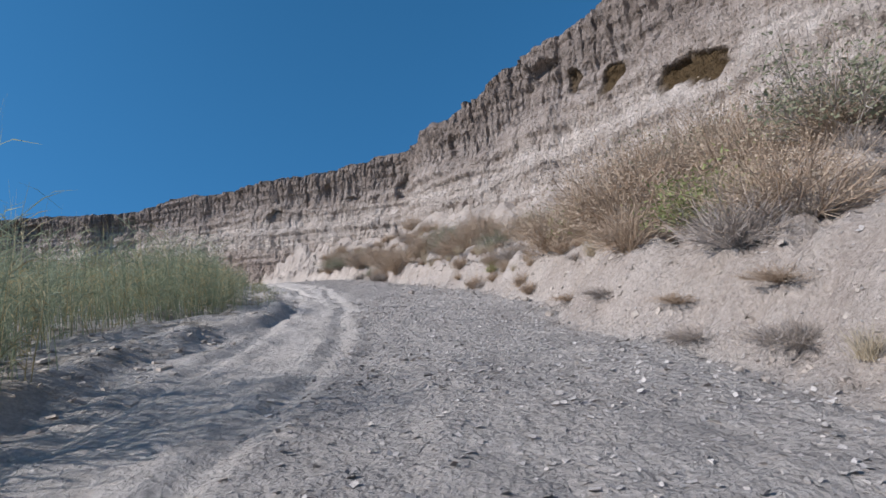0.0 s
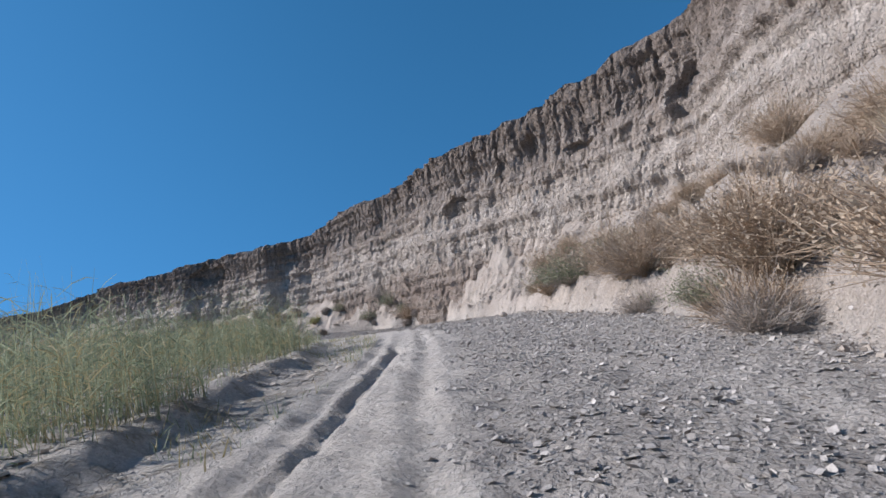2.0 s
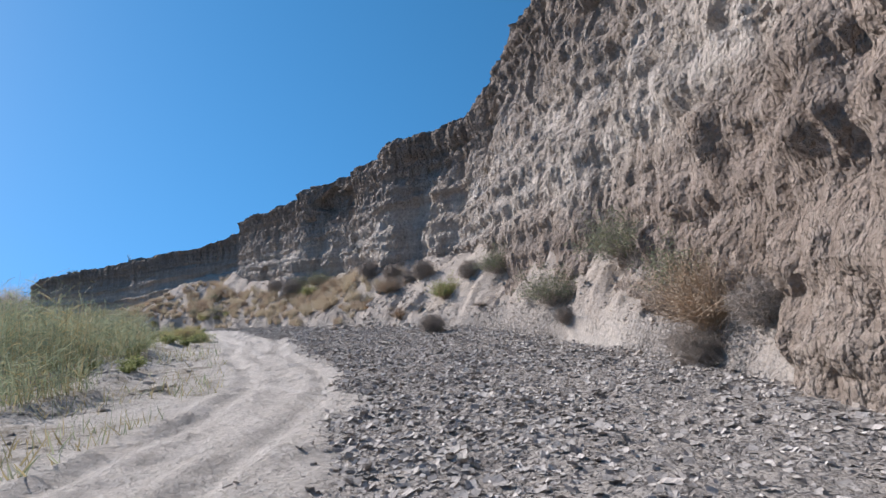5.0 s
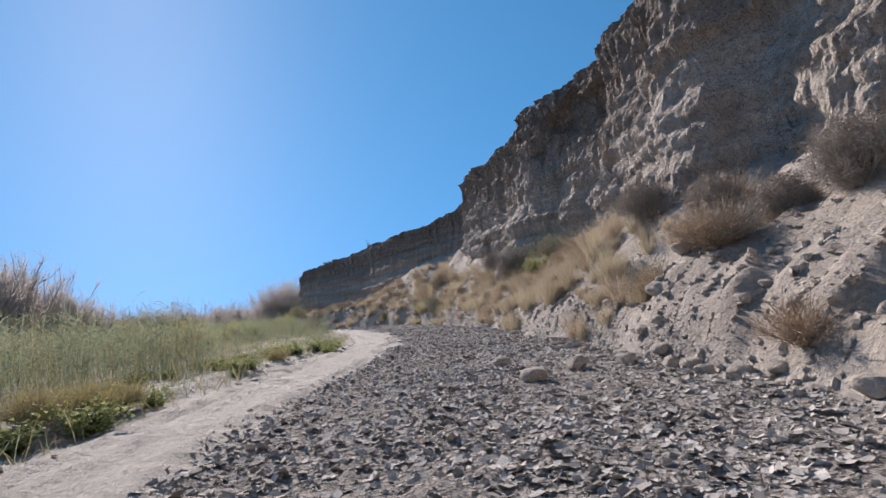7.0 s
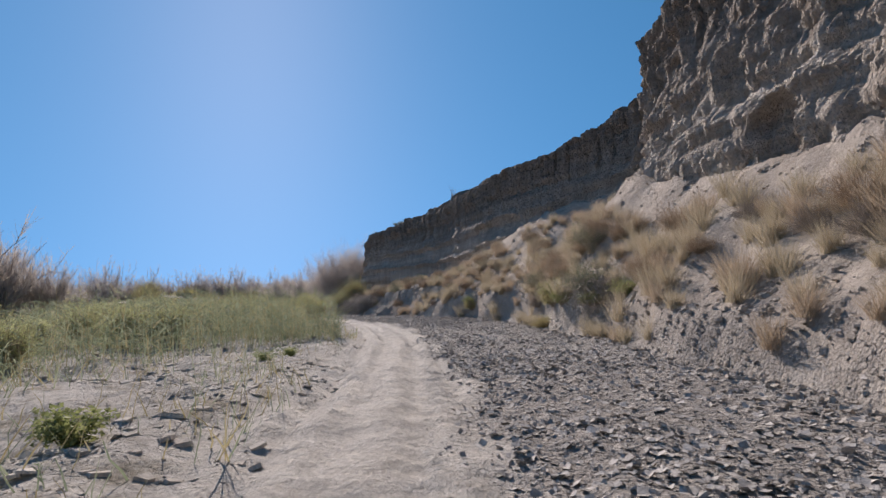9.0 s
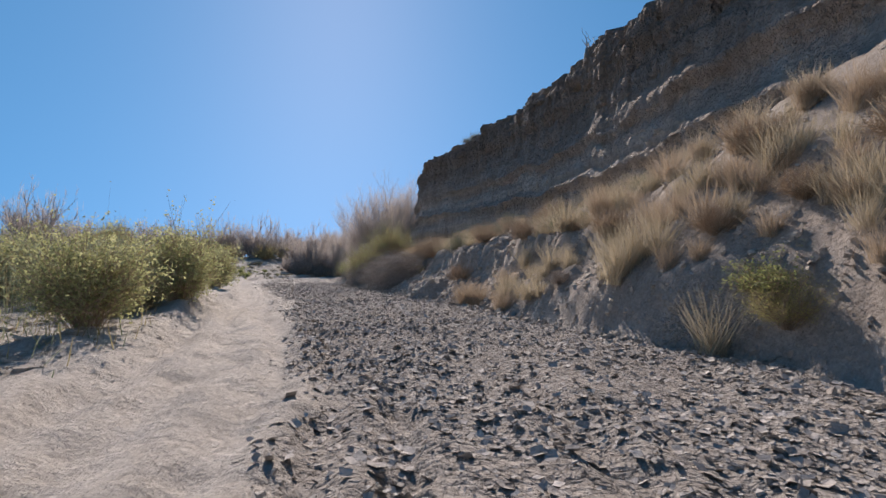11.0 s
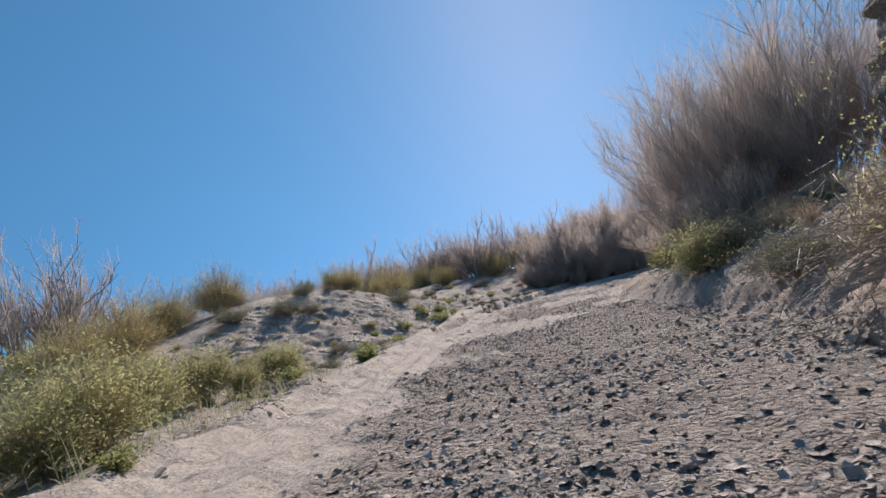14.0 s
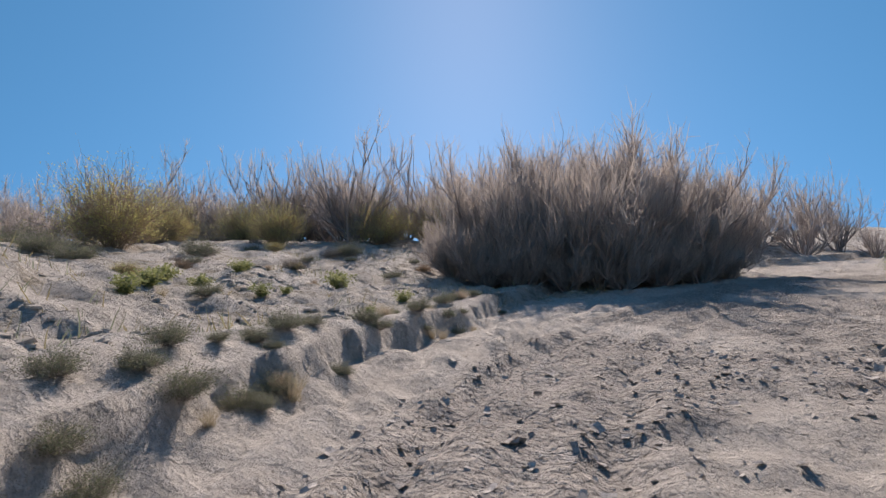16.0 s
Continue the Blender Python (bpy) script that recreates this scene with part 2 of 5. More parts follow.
        z = z + step(0.3, 0.8, left) * (0.03 * fbm(x * 2.7, y * 2.7, 0, 2, 49) + 0.03 * lattice(np.floor(x * 1.7 + vnoise(x, y, 0, 54)).astype(np.int64), np.floor(y * 1.7 + vnoise(x, y, 0, 56)).astype(np.int64), 0, 57))
        # lip of the left bank
        z = z + 0.10 * np.exp(-((left - 0.5) / 0.4) ** 2) * (1 - 1.5 * sharp) * (0.6 + vnoise(s * 0.9, 3, 0, 51)) * hb / 0.4
        z = z - 0.03 * np.exp(-((left + 0.45) / 0.35) ** 2) * hb / 0.4
        z = z + step(0.4, 1.5, left) * (0.09 * fbm(x * 0.8, y * 0.8, 0, 4, 55) - 0.07 * np.abs(vnoise(x * 1.5, y * 1.5, 0, 57)) - (0.10 + 0.12 * step(186, 204, s)) * np.abs(fbm(x * 0.55, y * 0.55, 0, 3, 56)))
        z = z + undercut * slope * (0.14 * fbm(x * 1.5, y * 1.5, 0, 3, 58, 0.6) - 0.12 * np.abs(fbm(x * 2.6, y * 2.6, 0, 3, 50)) + 0.07 * lattice(np.floor(x * 1.2 + vnoise(x, y, 0, 52)).astype(np.int64), np.floor(y * 1.2 + vnoise(x, y, 0, 53)).astype(np.int64), 0, 59))
    line = np.interp(s, SAND_LINE[:, 0], SAND_LINE[:, 1])
    track = 1 - step(0.9, 1.5, np.abs(d - line) + 0.5 * vnoise(x * 0.8, y * 0.8, 0, 61))
    mud = step(-0.3, 0.5, d - line - 0.9 + 0.5 * vnoise(x * 0.6, y * 0.6, 0, 63)) * (1 - step(-0.2, 0.5, right + 0.5 * vnoise(x * 0.7, y * 0.7, 0, 65)))
    mud = np.maximum(mud, 0.8 * step(-2.0, 0.0, d) * (1 - step(0.0, 1.0, right)) * (1 - track) * (s < 30))
    mud = mud * np.interp(s, [20, 40, 70, 86, 120, 140, 160, 200, 215], [0.45, 0.5, 0.55, 1.0, 1.0, 0.65, 0.9, 0.9, 0.65])
    mud = mud * (1 - 0.85 * step(186, 198, s) * step(-0.15, 0.25, fbm(x * 0.38, y * 0.38, 0, 3, 161)))
    return z, mud * (1 - 0.9 * track), track, slope, s, d, left, right


# ---------- mesh helpers ----------
def mesh_np(name, verts, faces, smooth=True):
    """A mesh from an array of places and a list of arrays of corners (each of one width)."""
    me = bpy.data.meshes.new(name)
    verts = np.asarray(verts, np.float32)
    faces = [np.asarray(f, np.int32) for f in faces if len(f)]
    loops = np.concatenate([f.ravel() for f in faces])
    sizes = np.concatenate([np.full(len(f), f.shape[1], np.int32) for f in faces])
    me.vertices.add(len(verts))
    me.vertices.foreach_set("co", verts.ravel())
    me.loops.add(len(loops))
    me.loops.foreach_set("vertex_index", loops)
    me.polygons.add(len(sizes))
    me.polygons.foreach_set("loop_start", np.r_[0, np.cumsum(sizes)[:-1]].astype(np.int32))
    me.polygons.foreach_set("loop_total", sizes)
    me.polygons.foreach_set("use_smooth", np.full(len(sizes), smooth))
    me.update(calc_edges=True)
    me.validate()
    return me


def share(me, name, values):
    me.attributes.new(name, "FLOAT", "POINT").data.foreach_set("value", np.asarray(values, np.float32))


def sheet_faces(rows, cols):
    i = np.arange(rows - 1)[:, None] * cols + np.arange(cols - 1)[None]
    return np.stack([i, i + 1, i + cols + 1, i + cols], -1).reshape(-1, 4)


def tubes(paths, radii, sides=3):
    """Tapered stems along paths (n, k, 3) with radii (n, k): places and corners. Two sides make a flat blade."""
    n, k, _ = paths.shape
    tan = np.gradient(paths, axis=1)
    tan /= np.linalg.norm(tan, axis=2, keepdims=True) + 1e-9
    rng = np.random.default_rng(n * 7 + k)
    ref = rng.normal(size=(n, 1, 3))
    a = np.cross(tan, ref)
    a /= np.linalg.norm(a, axis=2, keepdims=True) + 1e-9
    b = np.cross(tan, a)
    ring = [radii[..., None] * (a * math.cos(2 * math.pi * q / sides) + b * math.sin(2 * math.pi * q / sides)) for q in range(sides)]
    verts = (paths[:, :, None] + np.stack(ring, 2)).reshape(-1, 3)
    base = (np.arange(n)[:, None] * k + np.arange(k - 1)[None]) * sides
    base = base.ravel()[:, None]
    if sides == 2:
        return verts, base + np.array([[0, 1, 3, 2]])
    q = np.arange(sides)
    corners = np.stack([q, (q + 1) % sides, (q + 1) % sides + sides, q + sides], 1)
    return verts, (base[:, :, None] + corners[None]).reshape(-1, 4)


def joined(pieces):
    verts, faces, count = [], [], 0
    for v, f in pieces:
        verts.append(v)
        faces.append(f + count)
        count += len(v)
    return np.vstack(verts), faces


def part(name, me, material, parent=None, label=""):
    ob = new(name, me)
    if material and not me.materials:
        me.materials.append(material)
    if parent:
        ob.parent = parent
    if label:
        ob["label"] = label
    return ob

# ---------- materials ----------
def material(name):
    m = bpy.data.materials.new(name)
    m.use_nodes = True
    return m, m.node_tree.nodes, m.node_tree.links, m.node_tree.nodes["Principled BSDF"]


def add(nodes, kind, **inputs):
    n = nodes.new("ShaderNode" + kind)
    for key, value in inputs.items():
        n.inputs[key.replace("_", " ")].default_value = value
    return n


def ramp(nodes, stops):
    n = nodes.new("ShaderNodeValToRGB")
    e = n.color_ramp.elements
    while len(e) < len(stops):
        e.new(0.5)
    for el, (at, col) in zip(e, stops):
        el.position, el.color = at, (*col, 1)
    return n


def blend(nodes, links, kind, factor, a, b):
    n = nodes.new("ShaderNodeMix")
    n.data_type, n.blend_type = "RGBA", kind
    for sock, value in ((n.inputs[0], factor), (n.inputs[6], a), (n.inputs[7], b)):
        if isinstance(value, (int, float)):
            sock.default_value = value
        elif isinstance(value, tuple):
            sock.default_value = (*value, 1)
        else:
            links.new(value, sock)
    return n.outputs[2]


def earth(name, low, high, scale=1.0, bump=0.5, rough=0.95, vary=0.0):
    """Plain dry earth: two-scale mottling, grain and relief."""
    m, nodes, links, bsdf = material(name)
    co = nodes.new("ShaderNodeTexCoord").outputs["Object"]
    big = add(nodes, "TexNoise", Scale=0.6 * scale, Detail=5.0, Roughness=0.6)
    small = add(nodes, "TexNoise", Scale=9.0 * scale, Detail=6.0, Roughness=0.7)
    for t in (big, small):
        links.new(co, t.inputs["Vector"])
    c = ramp(nodes, [(0.3, low), (0.7, high)])
    links.new(big.outputs[0], c.inputs[0])
    g = ramp(nodes, [(0.3, (0.72, 0.72, 0.72)), (0.7, (1.2, 1.2, 1.2))])
    links.new(small.outputs[0], g.inputs[0])
    c = blend(nodes, links, "MULTIPLY", 1.0, c.outputs[0], g.outputs[0])
    if vary:
        each = ramp(nodes, [(0.0, (1 - vary,) * 3), (1.0, (1 + vary,) * 3)])
        links.new(nodes.new("ShaderNodeNewGeometry").outputs["Random Per Island"], each.inputs[0])
        c = blend(nodes, links, "MULTIPLY", 1.0, c, each.outputs[0])
    links.new(c, bsdf.inputs["Base Color"])
    b = add(nodes, "Bump", Strength=bump, Distance=0.06)
    links.new(small.outputs[0], b.inputs["Height"])
    links.new(b.outputs[0], bsdf.inputs["Normal"])
    bsdf.inputs["Roughness"].default_value = rough
    bsdf.inputs["Specular IOR Level"].default_value = 0.15
    return m


def ground_material():
    m, nodes, links, bsdf = material("wash_ground")
    co = nodes.new("ShaderNodeTexCoord").outputs["Object"]

    def attr(name):
        a = nodes.new("ShaderNodeAttribute")
        a.attribute_name = name
        return a.outputs["Fac"]

    def noise(scale, detail=5.0, rough=0.6):
        t = add(nodes, "TexNoise", Scale=scale, Detail=detail, Roughness=rough)
        links.new(co, t.inputs["Vector"])
        return t.outputs[0]

    big, mid, fine = noise(0.35), noise(2.2, 6.0, 0.65), noise(14.0, 6.0, 0.7)
    cell = add(nodes, "TexVoronoi", Scale=5.5)
    cell.feature = "DISTANCE_TO_EDGE"
    links.new(co, cell.inputs["Vector"])
    tint = add(nodes, "TexVoronoi", Scale=5.5)
    links.new(co, tint.inputs["Vector"])
    sand = ramp(nodes, [(0.3, (0.49, 0.453, 0.412)), (0.7, (0.65, 0.608, 0.56))])
    links.new(big, sand.inputs[0])
    worn = ramp(nodes, [(0.3, (0.53, 0.487, 0.44)), (0.7, (0.66, 0.615, 0.565))])
    links.new(mid, worn.inputs[0])
    mud = ramp(nodes, [(0.25, (0.35, 0.318, 0.292)), (0.75, (0.51, 0.47, 0.435))])
    links.new(mid, mud.inputs[0])
    talus = ramp(nodes, [(0.25, (0.37, 0.312, 0.268)), (0.5, (0.48, 0.42, 0.368)), (0.75, (0.58, 0.52, 0.462))])
    links.new(noise(0.7, 6.0, 0.65), talus.inputs[0])
    c = blend(nodes, links, "MIX", attr("slope"), sand.outputs[0], talus.outputs[0])
    litter = ramp(nodes, [(0.48, (0, 0, 0)), (0.63, (0.8, 0.8, 0.8))])
    links.new(noise(1.1, 8.0, 0.72), litter.inputs[0])
    patch = blend(nodes, links, "MULTIPLY", 1.0, litter.outputs[0], attr("flat"))
    c = blend(nodes, links, "MIX", patch, c, (0.25, 0.215, 0.16))
    c = blend(nodes, links, "MIX", attr("track"), c, worn.outputs[0])
    c = blend(nodes, links, "MIX", attr("mud"), c, mud.outputs[0])
    g = ramp(nodes, [(0.3, (0.74, 0.73, 0.72)), (0.7, (1.18, 1.18, 1.18))])
    links.new(fine, g.inputs[0])
    c = blend(nodes, links, "MULTIPLY", 1.0, c, g.outputs[0])
    chip = add(nodes, "TexVoronoi", Scale=13.0)
    links.new(co, chip.inputs["Vector"])
    shade = ramp(nodes, [(0.1, (0.78, 0.78, 0.78)), (0.9, (1.14, 1.14, 1.14))])
    links.new(chip.outputs["Color"], shade.inputs[0])
    c = blend(nodes, links, "MIX", attr("mud"), c, blend(nodes, links, "MULTIPLY", 1.0, c, shade.outputs[0]))
    crack = ramp(nodes, [(0.0, (0, 0, 0)), (0.05, (1, 1, 1))])
    links.new(cell.outputs["Distance"], crack.inputs[0])
    b1 = add(nodes, "Bump", Strength=1.0, Distance=0.08)
    links.new(fine, b1.inputs["Height"])
    b2 = add(nodes, "Bump", Distance=0.02)
    links.new(crack.outputs[0], b2.inputs["Height"])
    most = nodes.new("ShaderNodeMath")
    most.operation = "MAXIMUM"
    links.new(attr("mud"), most.inputs[0])
    links.new(attr("flat"), most.inputs[1])
    links.new(most.outputs[0], b2.inputs["Strength"])
    clod = add(nodes, "TexVoronoi", Scale=24.0)
    links.new(co, clod.inputs["Vector"])
    lumps = nodes.new("ShaderNodeMath")
    lumps.operation = "MULTIPLY_ADD"
    links.new(clod.outputs["Distance"], lumps.inputs[0])
    lumps.inputs[1].default_value = 0.5
    links.new(chip.outputs["Distance"], lumps.inputs[2])
    b4 = add(nodes, "Bump", Distance=0.13)
    b4.invert = True
    links.new(lumps.outputs[0], b4.inputs["Height"])
    links.new(attr("mud"), b4.inputs["Strength"])
    links.new(c, bsdf.inputs["Base Color"])
    links.new(b1.outputs[0], b4.inputs["Normal"])
    links.new(b4.outputs[0], b2.inputs["Normal"])
    b3 = add(nodes, "Bump", Strength=0.8, Distance=0.2)
    links.new(mid, b3.inputs["Height"])
    links.new(b2.outputs[0], b3.inputs["Normal"])
    links.new(b3.outputs[0], bsdf.inputs["Normal"])
    bsdf.inputs["Roughness"].default_value = 0.95
    bsdf.inputs["Specular IOR Level"].default_value = 0.12
    return m


def bluff_material():
    m, nodes, links, bsdf = material("bluff_siltstone")
    co = nodes.new("ShaderNodeTexCoord").outputs["Object"]
    at = nodes.new("ShaderNodeAttribute")
    at.attribute_name = "level"
    brown_fill = nodes.new("ShaderNodeAttribute")
    brown_fill.attribute_name = "brown_fill"

    def noise(scale, detail=6.0, rough=0.65, stretch=None):
        t = add(nodes, "TexNoise", Scale=scale, Detail=detail, Roughness=rough)
        if stretch:
            mp = nodes.new("ShaderNodeMapping")
            mp.inputs["Scale"].default_value = stretch
            links.new(co, mp.inputs[0])
            links.new(mp.outputs[0], t.inputs["Vector"])
        else:
            links.new(co, t.inputs["Vector"])
        return t.outputs[0]

    wob = nodes.new("ShaderNodeMath")
    wob.operation = "MULTIPLY_ADD"
    links.new(noise(0.35), wob.inputs[0])
    wob.inputs[1].default_value = 0.16
    links.new(at.outputs["Fac"], wob.inputs[2])
    bands = ramp(nodes, [(0.00, (0.546, 0.483, 0.428)), (0.20, (0.463, 0.395, 0.345)), (0.34, (0.423, 0.355, 0.309)), (0.44, (0.517, 0.449, 0.395)), (0.50, (0.683, 0.619, 0.560)),
                         (0.58, (0.574, 0.511, 0.456)), (0.66, (0.697, 0.633, 0.575)), (0.74, (0.520, 0.457, 0.406)), (0.86, (0.442, 0.387, 0.347)), (1.00, (0.348, 0.298, 0.262)), ])
    links.new(wob.outputs[0], bands.inputs[0])
    layer = noise(1.0, 5.0, 0.6, (0.12, 0.12, 3.2))
    l = ramp(nodes, [(0.3, (0.78, 0.76, 0.74)), (0.7, (1.16, 1.16, 1.16))])
    links.new(layer, l.inputs[0])
    c = blend(nodes, links, "MULTIPLY", 0.8, bands.outputs[0], l.outputs[0])
    streak = ramp(nodes, [(0.35, (0.74, 0.70, 0.66)), (0.65, (1.12, 1.12, 1.12))])
    links.new(noise(1.0, 6.0, 0.65, (1.6, 1.6, 0.22)), streak.inputs[0])
    c = blend(nodes, links, "MULTIPLY", 0.8, c, streak.outputs[0])
    fine = noise(5.0, 10.0, 0.75)
    f = ramp(nodes, [(0.28, (0.66, 0.65, 0.64)), (0.7, (1.2, 1.2, 1.2))])
    links.new(fine, f.inputs[0])
    c = blend(nodes, links, "MULTIPLY", 0.9, c, f.outputs[0])
    # dark brown mixed in over the hollows that carry it
    c = blend(nodes, links, "MIX", brown_fill.outputs["Fac"], c, (0.115, 0.08, 0.042))
    links.new(c, bsdf.inputs["Base Color"])
    b1 = add(nodes, "Bump", Strength=1.0, Distance=0.16)
    links.new(fine, b1.inputs["Height"])
    b2 = add(nodes, "Bump", Strength=0.9, Distance=0.13)
    links.new(noise(1.0, 8.0, 0.68, (3.2, 3.2, 0.4)), b2.inputs["Height"])
    links.new(b1.outputs[0], b2.inputs["Normal"])
    split = add(nodes, "TexVoronoi", Scale=1.5)
    split.feature = "DISTANCE_TO_EDGE"
    tall = nodes.new("ShaderNodeMapping")
    tall.inputs["Scale"].default_value = (1.0, 1.0, 0.42)
    wavy = nodes.new("ShaderNodeVectorMath")
    wavy.operation = "MULTIPLY_ADD"
    warp = add(nodes, "TexNoise", Scale=1.3, Detail=4.0)
    links.new(co, warp.inputs["Vector"])
    links.new(warp.outputs["Color"], wavy.inputs[0])
    wavy.inputs[1].default_value = (0.35, 0.35, 0.35)
    links.new(co, wavy.inputs[2])
    links.new(wavy.outputs[0], tall.inputs[0])
    links.new(tall.outputs[0], split.inputs["Vector"])
    seam = ramp(nodes, [(0.0, (0, 0, 0)), (0.07, (1, 1, 1))])
    links.new(split.outputs["Distance"], seam.inputs[0])
    b3 = add(nodes, "Bump", Strength=0.45, Distance=0.12)
    links.new(seam.outputs[0], b3.inputs["Height"])
    links.new(b2.outputs[0], b3.inputs["Normal"])
    last = b3
    squat = nodes.new("ShaderNodeMapping")
    squat.inputs["Scale"].default_value = (1.0, 1.0, 0.7)
    links.new(co, squat.inputs[0])
    for scale, deep in ((4.2, 0.17), (11.0, 0.07)):
        crumbs = add(nodes, "TexVoronoi", Scale=scale, Detail=2.0)
        links.new(squat.outputs[0], crumbs.inputs["Vector"])
        b = add(nodes, "Bump", Strength=1.0, Distance=deep)
        b.invert = True
        links.new(crumbs.outputs["Distance"], b.inputs["Height"])
        links.new(last.outputs[0], b.inputs["Normal"])
        last = b
    links.new(last.outputs[0], bsdf.inputs["Normal"])
    bsdf.inputs["Roughness"].default_value = 0.95
    bsdf.inputs["Specular IOR Level"].default_value = 0.12
    return m


def plant(name, low, high, through_light=0.0, by="island"):
    """Leaves or twigs, each a little different from the next."""
    m, nodes, links, bsdf = material(name)
    if by == "island":
        r = nodes.new("ShaderNodeNewGeometry").outputs["Random Per Island"]
    else:
        r = nodes.new("ShaderNodeObjectInfo").outputs["Random"]
    c = ramp(nodes, [(0.0, low), (1.0, high)])
    links.new(r, c.inputs[0])
    links.new(c.outputs[0], bsdf.inputs["Base Color"])
    bsdf.inputs["Roughness"].default_value = 0.7
    bsdf.inputs["Specular IOR Level"].default_value = 0.25
    if through_light:
        t = nodes.new("ShaderNodeBsdfTranslucent")
        links.new(c.outputs[0], t.inputs[0])
        mix = nodes.new("ShaderNodeMixShader")
        mix.inputs[0].default_value = through_light
        links.new(bsdf.outputs[0], mix.inputs[1])
        links.new(t.outputs[0], mix.inputs[2])
        links.new(mix.outputs[0], nodes["Material Output"].inputs[0])
    return m


GROUND = ground_material()
BLUFF = bluff_material()
CLOD = earth("mud_flake", (0.40, 0.37, 0.342), (0.60, 0.558, 0.52), 2.0, 0.6, 0.95, 0.24)
SILT = earth("silt_crust", (0.48, 0.425, 0.37), (0.63, 0.57, 0.50), 1.5, 0.6, 0.95, 0.15)
ROCK = earth("fallen_siltstone", (0.41, 0.355, 0.305), (0.60, 0.535, 0.465), 1.5, 0.8)
REED = plant("reed_green", (0.19, 0.235, 0.145), (0.40, 0.435, 0.30), 0.4)
REED_DRY = plant("reed_straw", (0.33, 0.28, 0.14), (0.52, 0.45, 0.27), 0.3)
TWIG_TAN = plant("twig_tan", (0.30, 0.22, 0.155), (0.50, 0.39, 0.285), 0.0)
TWIG_GREY = plant("twig_grey", (0.24, 0.205, 0.18), (0.46, 0.41, 0.365), 0.0)
TWIG_DARK = plant("tamarisk_bark", (0.30, 0.255, 0.235), (0.50, 0.435, 0.40), 0.0)
LEAF_SAGE = plant("leaf_sage", (0.17, 0.19, 0.115), (0.34, 0.35, 0.23), 0.25)
LEAF_TAN = plant("leaf_tan", (0.40, 0.315, 0.23), (0.60, 0.495, 0.38), 0.3)
LEAF_STRAW = plant("leaf_straw", (0.42, 0.355, 0.245), (0.61, 0.535, 0.41), 0.35)
LEAF_YELLOW = plant("flower_yellow", (0.42, 0.40, 0.165), (0.66, 0.61, 0.27), 0.45)
LEAF_GREEN = plant("leaf_green", (0.20, 0.235, 0.09), (0.40, 0.42, 0.19), 0.4)
LEAF_WILLOW = plant("leaf_willow", (0.31, 0.33, 0.15), (0.54, 0.54, 0.29), 0.5)
LEAF_MAUVE = plant("tamarisk_spray", (0.42, 0.37, 0.335), (0.62, 0.56, 0.51), 0.5)

# ---------- ground ----------
def axis(core_a, core_b, gap, far_a, far_b):
    low = core_a - np.geomspace(0.4, core_a - far_a, 34)[::-1]
    high = core_b + np.geomspace(0.4, far_b - core_b, 34)
    return np.r_[low, np.arange(core_a, core_b, gap), high]


GX, GY = axis(-206, 16, 0.31, -2600, 2600), axis(-4, 94, 0.31, -2600, 2600)
gx, gy = np.meshgrid(GX, GY)
gz, mud, track, slope, gs, gd, left, _ = ground(gx, gy)
worn_line = np.interp(gs, SAND_LINE[:, 0], SAND_LINE[:, 1])
far = np.hypot(gx.ravel() + 90, gy.ravel() - 50)
gz = np.where(far > 400, 1.5, gz)
rows_n, cols_n = gx.shape


def reach(s, d):
    """How far from the track the ground is finely divided."""
    return 5.8 + 2.2 * (1 - step(40, 52, s)) * (d > 0) + 4.6 * step(40, 52, s) * (1 - step(88, 98, s)) * (d > 0) + 3.4 * step(156, 162, s) * (1 - step(188, 194, s)) * (d > 0) + 5.0 * step(184, 192, s) * (d < 0)


